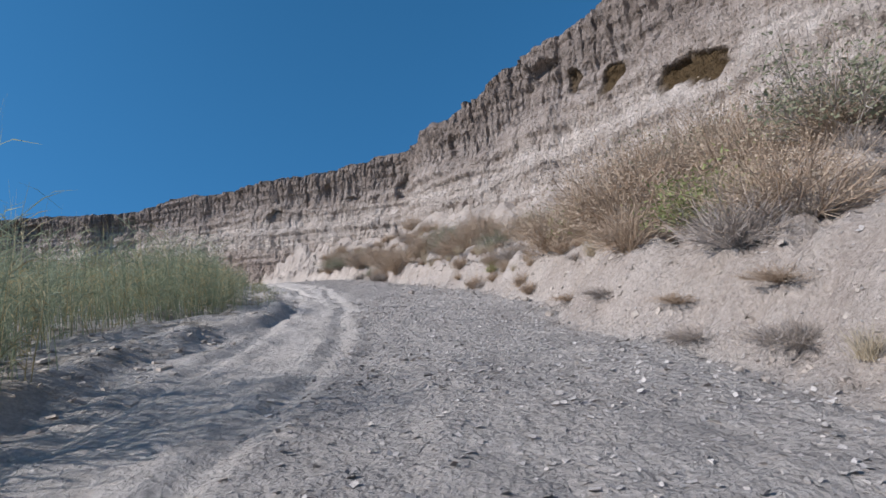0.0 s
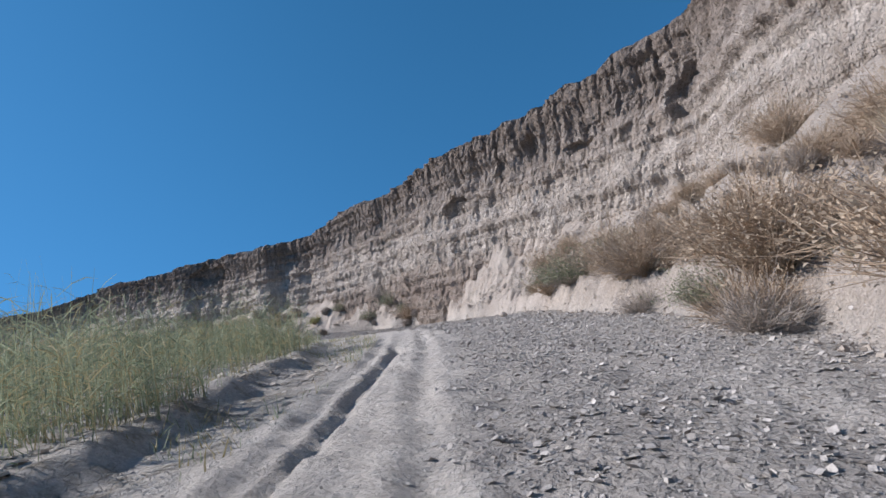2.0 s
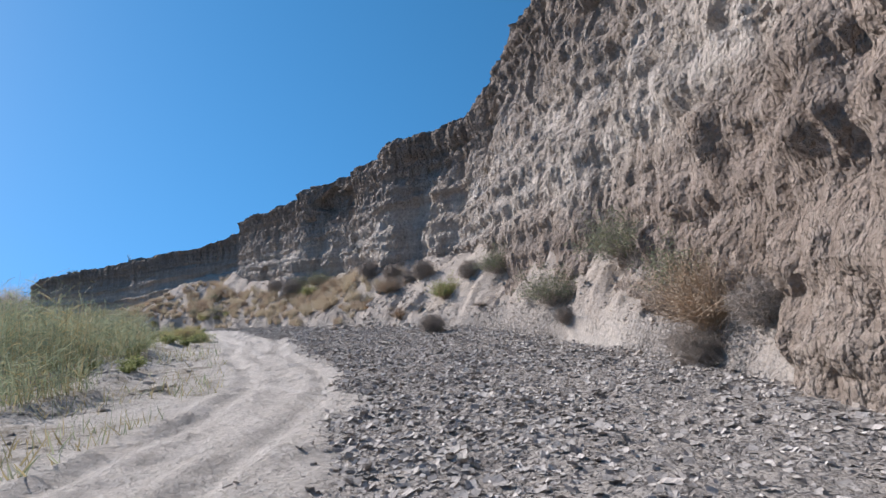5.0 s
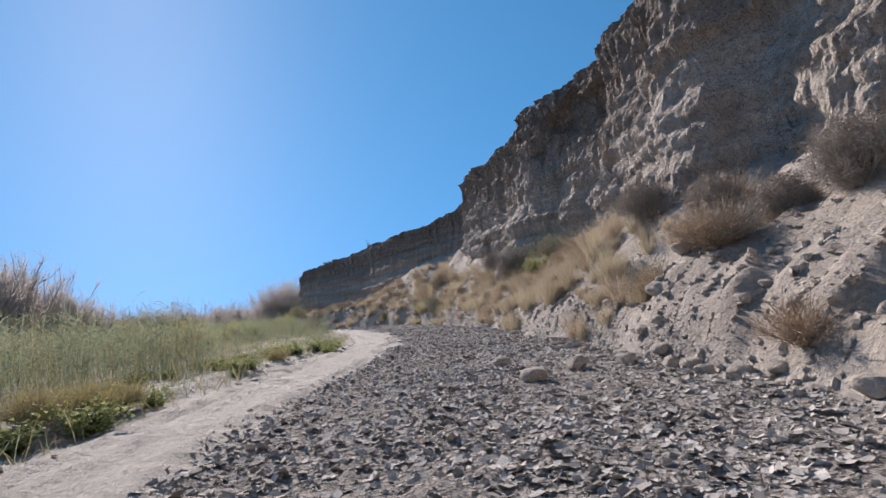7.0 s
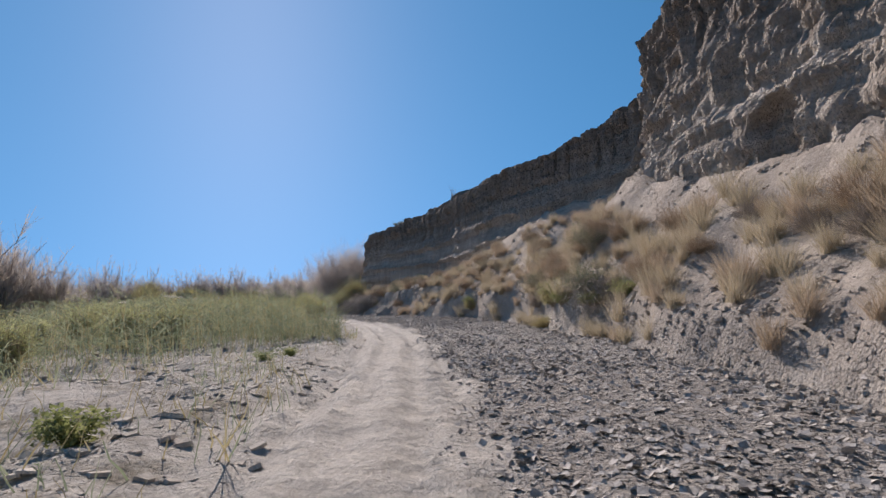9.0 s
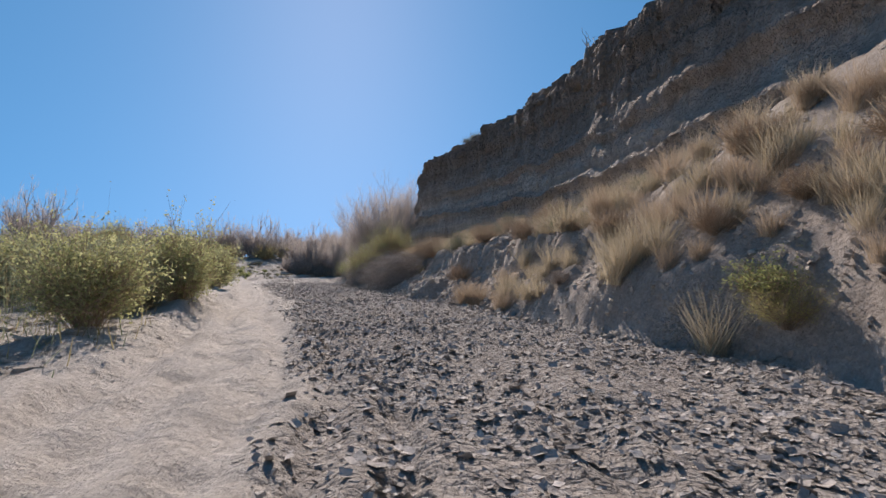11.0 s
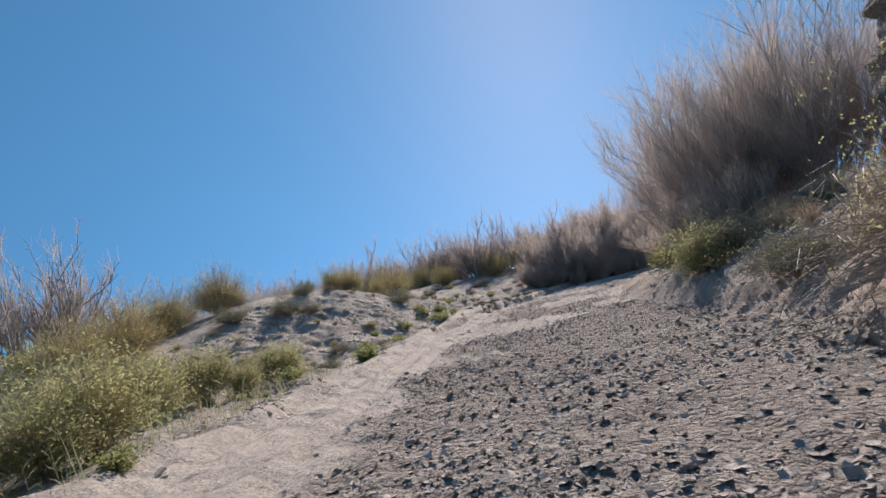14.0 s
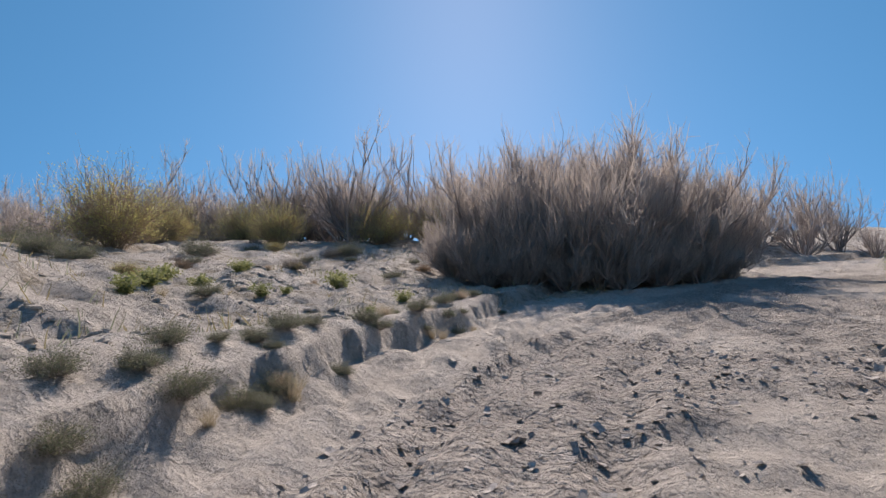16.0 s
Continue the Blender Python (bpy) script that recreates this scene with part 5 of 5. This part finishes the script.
# ---------- reeds on the left flat ----------
def reeds():
    rng = np.random.default_rng(77)
    n = 190000
    s, off = -6 + 209 * rng.uniform(0, 1, n) ** 0.85, 0.2 + 30 * rng.uniform(0, 1, n) ** 1.7
    i = np.searchsorted(ROAD_S, s).clip(0, len(ROAD_S) - 1)
    dl = np.interp(s, SIDES[:, 0], SIDES[:, 1])
    d = -(dl + off)
    x, y = ROAD[i, 0] + ROAD_T[i, 1] * d, ROAD[i, 1] - ROAD_T[i, 0] * d
    z, _, _, _, s2, d2, left, _ = ground(x, y)
    lush = np.interp(s2, [-10, 30, 45, 70, 84, 100, 118, 140, 165, 178, 192, 203], [1, 1, 0.75, 0.8, 0.9, 1, 0.9, 0.9, 1, 1, 0.8, 0.0])
    start = np.interp(s2, [-10, 20, 40, 60, 84, 100, 118, 135, 150, 165, 178, 195], [0.3, 0.7, 2.6, 2.8, 1.0, 0.8, 2.4, 1.8, 0.9, 0.4, 0.8, 5.0])
    patchy = 0.5 + 0.5 * fbm(x * 0.22, y * 0.22, 0, 3, 99)
    soft_edge = 3.4 * step(80, 100, s2) * (1 - step(150, 165, s2))
    keep = lush * (0.2 * step(0.1, 0.6, left) * (patchy > 0.45) + 0.9 * step(start, start + 1.8 + soft_edge, left + 6.0 * (patchy - 0.5))) * (0.6 + 0.4 * patchy)
    ok = (left > 0.25) & (rng.uniform(0, 1, n) < keep * np.interp(off, [0, 8, 34], [1, 0.62, 0.4])) & (d2 < 0)
    x, y, z, left, s2, patchy, start = (a[ok] for a in (x, y, z, left, s2, patchy, start))
    m = len(x)
    dense = step(start, start + np.interp(s2, [80, 100, 150, 165], [2.5, 7.0, 6.0, 2.5]), left + 3.0 * (patchy - 0.5))
    tall = np.interp(s2, [-10, 30, 60, 84, 110, 150, 180, 203], [3.5, 3.3, 3.4, 2.7, 2.4, 2.1, 2.5, 1.6]) * (0.35 + 0.65 * dense) * rng.uniform(0.35, 1.2, m) * (0.35 + 1.2 * patchy) * (0.95 + 0.38 * vnoise(x * 0.11, y * 0.11, 0, 169))
    tall = np.minimum(tall, np.interp(s2, [70, 100, 150, 165, 190], [3.3, 2.6, 2.4, 2.1, 1.9]) * rng.uniform(0.85, 1.05, m))
    base = np.stack([x, y, z - 0.03], 1)
    p, _ = sprays(rng, m, np.zeros((m, 3)), 1.0, 0.22, 0.014, 4)
    p = base[:, None] + p * tall[:, None, None]
    wide = np.interp(left, [0, 10, 34], [0.006, 0.009, 0.016])[:, None]
    pieces_g, pieces_d = [], []
    k = rng.uniform(0, 1, m) < 0.25
    for sel, store in ((~k, pieces_g), (k, pieces_d)):
        store.append(tubes(p[sel], np.array([1.0, 0.9, 0.7, 0.25])[None] * wide[sel], 2))
        for lo in (0.3, 0.55, 0.8):
            q = p[sel]
            f = np.clip(lo + rng.uniform(-0.12, 0.12, len(q)), 0.1, 0.98) * 3
            j = np.minimum(f.astype(int), 2)
            r = np.arange(len(q))
            at = q[r, j] + (q[r, j + 1] - q[r, j]) * (f - j)[:, None]
            ang = rng.uniform(0, 6.28, len(q))
            ln = tall[sel] * rng.uniform(0.14, 0.26, len(q))
            out = np.stack([np.cos(ang), np.sin(ang), rng.uniform(0.5, 1.4, len(q))], 1) * ln[:, None]
            t = np.array([0, 0.55, 1.0])
            leaf = at[:, None] + out[:, None] * t[None, :, None] - np.array([0, 0, 1.0]) * (ln[:, None] * t**2 * 0.5)[..., None]
            store.append(tubes(leaf, np.array([0.6, 1.0, 0.15])[None] * wide[sel] * 1.3, 2))
    for nm, store, mat, lab in (("reed_grass", pieces_g, REED, "tall green reed grass on the sandy flat"), ("straw_reeds", pieces_d, REED_DRY, "pale dry stalks among the reed grass")):
        v, f = joined(store)
        tagged(part(nm, mesh_np(nm, v, f, False), mat), lab, "grass", kind="stuff")


reeds()


def stubble():
    """Short dead stalks and sprouts scattered over the left flats."""
    rng = np.random.default_rng(88)
    n = 70000
    s, off = rng.uniform(30, 232, n), -2.4 + 15 * rng.uniform(0, 1, n) ** 1.3
    i = np.searchsorted(ROAD_S, s).clip(0, len(ROAD_S) - 1)
    d = -(np.interp(s, SIDES[:, 0], SIDES[:, 1]) + off)
    x, y = ROAD[i, 0] + ROAD_T[i, 1] * d, ROAD[i, 1] - ROAD_T[i, 0] * d
    z, _, _, _, _, d2, left, _ = ground(x, y)
    ok = (d2 < np.interp(s, SAND_LINE[:, 0], SAND_LINE[:, 1]) - 1.2) & (rng.uniform(0, 1, n) < step(-0.25, 0.5, fbm(x * 0.45, y * 0.45, 0, 3, 171)))
    x, y, z = x[ok], y[ok], z[ok]
    m = len(x)
    tall = rng.uniform(0.08, 0.4, m) * np.interp(s[ok], [90, 105, 150, 170], [1, 1.9, 1.9, 1])
    p, _ = sprays(rng, m, np.zeros((m, 3)), 1.0, 0.7, 0.05, 4)
    p = np.stack([x, y, z - 0.02], 1)[:, None] + p * tall[:, None, None]
    green_one = rng.uniform(0, 1, m) < 0.45
    for nm, sel, mat, lab in (("sand_sprouts", green_one, REED, "short green sprouts on the pale sand"), ("sand_stubble", ~green_one, REED_DRY, "short dead stalks on the pale sand")):
        v, f = tubes(p[sel], np.array([1, 0.9, 0.7, 0.3])[None] * rng.uniform(0.004, 0.010, (sel.sum(), 1)), 2)
        tagged(part(nm, mesh_np(nm, v, [f], False), mat), lab, "grass", kind="stuff")


stubble()
rng = np.random.default_rng(23)
for k in range(46):
    s_at = rng.uniform(88, 116)
    i = int(np.searchsorted(ROAD_S, s_at))
    d = float(np.interp(s_at, SIDES[:, 0], SIDES[:, 1])) + 0.3 + rng.uniform(0, 1) ** 1.6 * 4
    weeds.put(ROAD[i, 0] - ROAD_T[i, 1] * d, ROAD[i, 1] + ROAD_T[i, 0] * d, rng.uniform(0.35, 0.95), 0.7, 0.02, "yellow-green leafy weed among the stubble")
rng = np.random.default_rng(29)
for k in range(96):
    s_at = 146 + 54 * rng.uniform() ** 0.7
    i = int(np.searchsorted(ROAD_S, s_at))
    d = 4.6 + 0.09 * max(s_at - 182, 0) + rng.uniform(0, 1) ** 1.5 * 11
    willow.put(ROAD[i, 0] - ROAD_T[i, 1] * d, ROAD[i, 1] + ROAD_T[i, 0] * d, rng.uniform(1.1, 2.2), 1.15)
rng = np.random.default_rng(41)
for k in range(46):
    s_at = rng.uniform(96, 148)
    i = int(np.searchsorted(ROAD_S, s_at))
    d = 9.0 + rng.uniform(0, 1) ** 1.3 * 16
    willow.put(ROAD[i, 0] - ROAD_T[i, 1] * d, ROAD[i, 1] + ROAD_T[i, 0] * d, rng.uniform(1.0, 2.0), 1.2)
for x, y, w in [(-147.2, 66.7, 2.1), (-162, 63.6, 1.8), (-164.2, 64.8, 2.2), (-166.4, 63.6, 2.2), (-168.8, 65.2, 2.4), (-172, 66.4, 2.2), (-175, 69, 2.4), (-170, 68, 2.6)]:
    willow.put(x, y, w, 0.95, 0.02, "spreading green willow shrub on the low bank")

for x, y, w in [(-53.9, 74.0, 0.9), (-54.6, 74.3, 0.8), (-53.2, 73.6, 0.9), (-54.9, 73.4, 0.7), (-61.3, 76.2, 0.7)]:
    yellow.put(x, y, w, 0.9, 0.02, "low sprawling weed with yellow flowers beside the track")
rng = np.random.default_rng(37)
for k in range(44):
    s_at = rng.uniform(214, 225)
    i = int(np.searchsorted(ROAD_S, s_at))
    d = float(np.interp(s_at, SIDES[:, 0], SIDES[:, 1])) + rng.uniform(-0.25, 0.9)
    (straw if k % 4 == 0 else sage).put(ROAD[i, 0] - ROAD_T[i, 1] * d, ROAD[i, 1] + ROAD_T[i, 0] * d, rng.uniform(0.18, 0.42), 0.9, 0.02, "tuft of dry grass along the cut edge of the track" if k % 4 == 0 else "low olive herb along the cut edge of the track")

rng = np.random.default_rng(43)
for k in range(64):
    s_at, off = rng.uniform(188, 230), 2.0 + 15 * rng.uniform(0, 1)
    i = int(np.searchsorted(ROAD_S, s_at))
    d = float(np.interp(s_at, SIDES[:, 0], SIDES[:, 1])) + off
    x, y = ROAD[i, 0] - ROAD_T[i, 1] * d, ROAD[i, 1] + ROAD_T[i, 0] * d
    (sage, brown, yellow)[k % 3].put(x, y, rng.uniform(0.3, 0.85), 0.8, 0.02, ("low olive scrub on the eroded sandy rise", "low dead scrub on the eroded sandy rise", "small rabbitbrush on the eroded sandy rise")[k % 3])

# ---------- mud flakes and fallen rock ----------
def chunk(rng, n, at, size, flat, corners=4, tilt=0.32):
    """Angular chips at places (n, 3): low slabs with three or four corners, tilted at random."""
    c = corners
    ang = np.linspace(0, 2 * math.pi, c + 1)[:c][None] + rng.uniform(-0.5, 0.5, (n, c)) + rng.uniform(0, 6.28, (n, 1))
    rad = size[:, None] * rng.uniform(0.6, 1.15, (n, c))
    thick = size * flat * rng.uniform(0.6, 1.4, n)
    top = np.stack([np.cos(ang) * rad * 0.88, np.sin(ang) * rad * 0.88, np.broadcast_to(thick[:, None], (n, c)) * rng.uniform(0.75, 1.2, (n, c))], -1)
    low = np.stack([np.cos(ang) * rad, np.sin(ang) * rad, -np.broadcast_to(thick[:, None], (n, c))], -1)
    pts = np.concatenate([top, low], 1)
    a, b = rng.normal(size=n) * tilt, rng.normal(size=n) * tilt
    pts = np.stack([pts[..., 0], pts[..., 1] * np.cos(a)[:, None] - pts[..., 2] * np.sin(a)[:, None], pts[..., 1] * np.sin(a)[:, None] + pts[..., 2] * np.cos(a)[:, None]], -1)
    pts = np.stack([pts[..., 0] * np.cos(b)[:, None] + pts[..., 2] * np.sin(b)[:, None], pts[..., 1], pts[..., 2] * np.cos(b)[:, None] - pts[..., 0] * np.sin(b)[:, None]], -1)
    v = (pts + at[:, None]).reshape(-1, 3)
    k = np.arange(n)[:, None] * 2 * c
    caps = k + np.arange(c)[None]
    q = np.arange(c)
    sides = (k[:, :, None] + np.stack([q, q + c, (q + 1) % c + c, (q + 1) % c], 1)[None]).reshape(-1, 4)
    return v, [caps, sides]


def flakes():
    rng = np.random.default_rng(123)
    n = 700000
    s, d = rng.uniform(2, 222, n), rng.uniform(-4.2, 7.0, n)
    i = np.searchsorted(ROAD_S, s).clip(0, len(ROAD_S) - 1)
    j = (s - ROAD_S[i])
    x, y = ROAD[i, 0] + ROAD_T[i, 1] * d + ROAD_T[i, 0] * j, ROAD[i, 1] - ROAD_T[i, 0] * d + ROAD_T[i, 1] * j
    z, mud, track, slope, s2, d2, left, right = ground(x, y)
    keep = np.clip(mud * 1.5, 0, 1) * 0.8 + 0.05 * (1 - track) + 0.12 * slope * (right < 3)
    patchy = 0.45 + 0.55 * step(-0.3, 0.4, fbm(x * 0.5, y * 0.5, 0, 3, 131))
    ok = rng.uniform(0, 1, n) < keep * patchy * np.interp(s2, [0, 20, 40, 60, 100, 140, 150, 168, 220], [0.6, 0.75, 1, 1, 1, 1, 0.9, 1, 0.55])
    x, y, z = x[ok], y[ok], z[ok]
    m = len(x)
    size = (0.016 + 0.042 * rng.uniform(0, 1, m) ** 2.6) * np.interp(s2[ok], [0, 60, 80, 90, 115, 140, 160, 220], [0.62, 0.75, 0.9, 0.95, 0.95, 0.85, 0.85, 0.7])
    at = np.stack([x, y, z + size * 0.12], 1)
    flat = np.interp(s2[ok], [0, 82, 88, 108, 118, 220], [0.3, 0.3, 0.5, 0.45, 0.26, 0.18])
    solid = rng.uniform(0, 1, m) < 0.36
    verts, faces = chunk(rng, int(solid.sum()), at[solid], size[solid] * 0.95, flat[solid], 3, 0.4)
    # the rest are thin plates curled up at two edges, tilted every way
    q = ~solid
    k = int(q.sum())
    wide, long = size[q] * rng.uniform(0.8, 1.5, k), size[q] * rng.uniform(0.7, 1.3, k)
    curl = size[q] * rng.uniform(0.15, 0.6, k)
    c = np.stack([np.stack([a * wide, b * long * rng.uniform(0.7, 1.1, k), np.abs(a) * curl], 1) for a in (-1, 0, 1) for b in (-1, 1)], 1)
    turn, tilt, lean = rng.uniform(0, 6.28, k)[:, None], rng.normal(0, 0.27, k)[:, None], rng.normal(0, 0.27, k)[:, None]
    c = np.stack([c[..., 0] * np.cos(lean) + c[..., 2] * np.sin(lean), c[..., 1], c[..., 2] * np.cos(lean) - c[..., 0] * np.sin(lean)], -1)
    c = np.stack([c[..., 0], c[..., 1] * np.cos(tilt) - c[..., 2] * np.sin(tilt), c[..., 1] * np.sin(tilt) + c[..., 2] * np.cos(tilt)], -1)
    c = np.stack([c[..., 0] * np.cos(turn) - c[..., 1] * np.sin(turn), c[..., 0] * np.sin(turn) + c[..., 1] * np.cos(turn), c[..., 2]], -1)
    base = np.arange(k)[:, None, None] * 6 + len(verts)
    plates = (base + np.array([[0, 1, 3, 2], [2, 3, 5, 4]])[None]).reshape(-1, 4)
    v = np.vstack([verts, (c + at[q][:, None]).reshape(-1, 3)])
    f = faces + [plates]
    tagged(part("mud_flakes", mesh_np("mud_flakes", v, f, False), CLOD), "curled grey flakes of dried mud covering the wash bed", "mud flakes", kind="stuff")


flakes()


def rubble():
    rng = np.random.default_rng(321)
    n = 40000
    s, d = rng.uniform(0, 205, n), rng.uniform(3.5, 15, n)
    i = np.searchsorted(ROAD_S, s).clip(0, len(ROAD_S) - 1)
    x, y = ROAD[i, 0] + ROAD_T[i, 1] * d, ROAD[i, 1] - ROAD_T[i, 0] * d
    z, mud, track, slope, s2, d2, left, right = ground(x, y)
    ok = (off_rim(x, y) > 1.0) & (right > -0.8) & (rng.uniform(0, 1, n) < np.interp(s2, [0, 30, 45, 60, 96, 110, 150, 205], [0.8, 0.8, 0.9, 1.0, 1.0, 0.8, 0.7, 1.0]))
    x, y, z = x[ok], y[ok], z[ok]
    m = len(x)
    size = 0.02 + 0.07 * rng.uniform(0, 1, m) ** 3.2
    v, f = chunk(rng, m, np.stack([x, y, z + size * 0.1], 1), size, 0.45, 4, 0.6)
    tagged(part("slope_rubble", mesh_np("slope_rubble", v, f, False), ROCK), "loose broken siltstone rubble on the slope", "rubble", kind="stuff")


rubble()


def crust():
    """Broken plates of silt on the left flats, and clods on the steep bank."""
    rng = np.random.default_rng(77)
    n = 80000
    s = np.where(rng.uniform(0, 1, n) < 0.45, rng.uniform(184, 230, n), rng.uniform(0, 184, n))
    d = -rng.uniform(1.5, 13, n)
    i = np.searchsorted(ROAD_S, s).clip(0, len(ROAD_S) - 1)
    x, y = ROAD[i, 0] + ROAD_T[i, 1] * d, ROAD[i, 1] - ROAD_T[i, 0] * d
    z, _, track, _, s2, d2, left, _ = ground(x, y)
    ok = (d2 < 0) & (left > -1.4) & (rng.uniform(0, 1, n) < (1 - track) * step(-0.2, 0.5, fbm(x * 0.6, y * 0.6, 0, 3, 181)))
    x, y, z = x[ok], y[ok], z[ok]
    size = 0.03 + 0.10 * rng.uniform(0, 1, len(x)) ** 2.2
    v, f = chunk(rng, len(x), np.stack([x, y, z + size * 0.05], 1), size, 0.16, 4, 0.2)
    tagged(part("silt_crust", mesh_np("silt_crust", v, f, False), SILT), "broken plates of pale silt crust on the flats", "silt crust", kind="stuff")
    n = 18000
    s, d = rng.uniform(100, 190, n), rng.uniform(3.0, 7.5, n)
    i = np.searchsorted(ROAD_S, s).clip(0, len(ROAD_S) - 1)
    x, y = ROAD[i, 0] + ROAD_T[i, 1] * d, ROAD[i, 1] - ROAD_T[i, 0] * d
    z, *_, right = ground(x, y)
    ok = (right > -0.5) & ((s > 162) | (right < 1.3 + 0.6 * vnoise(s * 0.6, 0, 0, 168)))
    x, y, z = x[ok], y[ok], z[ok]
    size = (0.022 + 0.06 * rng.uniform(0, 1, len(x)) ** 2.4) * np.where(s[ok] > 160, 1.4, 1.0)
    v, f = chunk(rng, len(x), np.stack([x, y, z + size * 0.1], 1), size, 0.6, 4, 0.5)
    tagged(part("bank_clods", mesh_np("bank_clods", v, f, False), ROCK), "crumbled earth clods on the steep bank", "clods", kind="stuff")


crust()


def boulder(name, seed):
    """A broken block of siltstone about 1 m across."""
    rng = np.random.default_rng(seed)
    bm = bmesh.new()
    bmesh.ops.create_icosphere(bm, subdivisions=3, radius=0.5)
    planes = rng.normal(size=(9, 3))
    planes /= np.linalg.norm(planes, axis=1)[:, None]
    cut = rng.uniform(0.30, 0.44, 9)
    for v in bm.verts:
        c = np.array(v.co)
        for pl, h in zip(planes, cut):
            over = c @ pl - h
            if over > 0:
                c = c - pl * over * 0.92
        v.co = c * (1.1, 0.95, 0.72) + rng.normal(size=3) * 0.006
    me = bpy.data.meshes.new(name)
    bm.to_mesh(me)
    bm.free()
    me.materials.append(ROCK)
    return new(name, me)


blocks = Patch([boulder("rock", 1), boulder("rock", 2), boulder("rock", 3), boulder("rock", 4)], "fallen angular block of pale siltstone", "rock", "fallen rocks at the slope's foot")
for x, y, w in scatter(46, (98, 108), (-0.22, 0.10), 31):
    blocks.put(x, y, 0.06 + 0.22 * w**2, 1.0, -0.18)
for x, y, w in scatter(40, (97, 112), (0.0, 0.5), 34):
    blocks.put(x, y, 0.06 + 0.10 * w, 1.0, -0.18)
for x, y, w in scatter(60, (2, 92), (-0.05, 0.8), 32):
    blocks.put(x, y, 0.08 + 0.14 * w, 1.0, -0.18)
for x, y, w in scatter(30, (112, 205), (-0.05, 0.7), 33):
    blocks.put(x, y, 0.10 + 0.15 * w, 1.0, -0.18)
blocks.put(-75.3, 88.0, 1.25, 1.0, -0.1, "large pale block of siltstone lodged on the grassy slope")
for x, y, w in [(-1.4, 23, 0.3), (-14.3, 56.2, 0.45), (-17.2, 58.5, 0.35), (-52.4, 80.9, 0.42), (-53.2, 82.0, 0.4), (-55.0, 81.2, 0.35), (-64, 84.6, 0.35), (2.4, 12.5, 0.25), (-165, 59.6, 0.3), (-20.5, 60.5, 0.3)]:
    blocks.put(x, y, w, 1.0, -0.18)
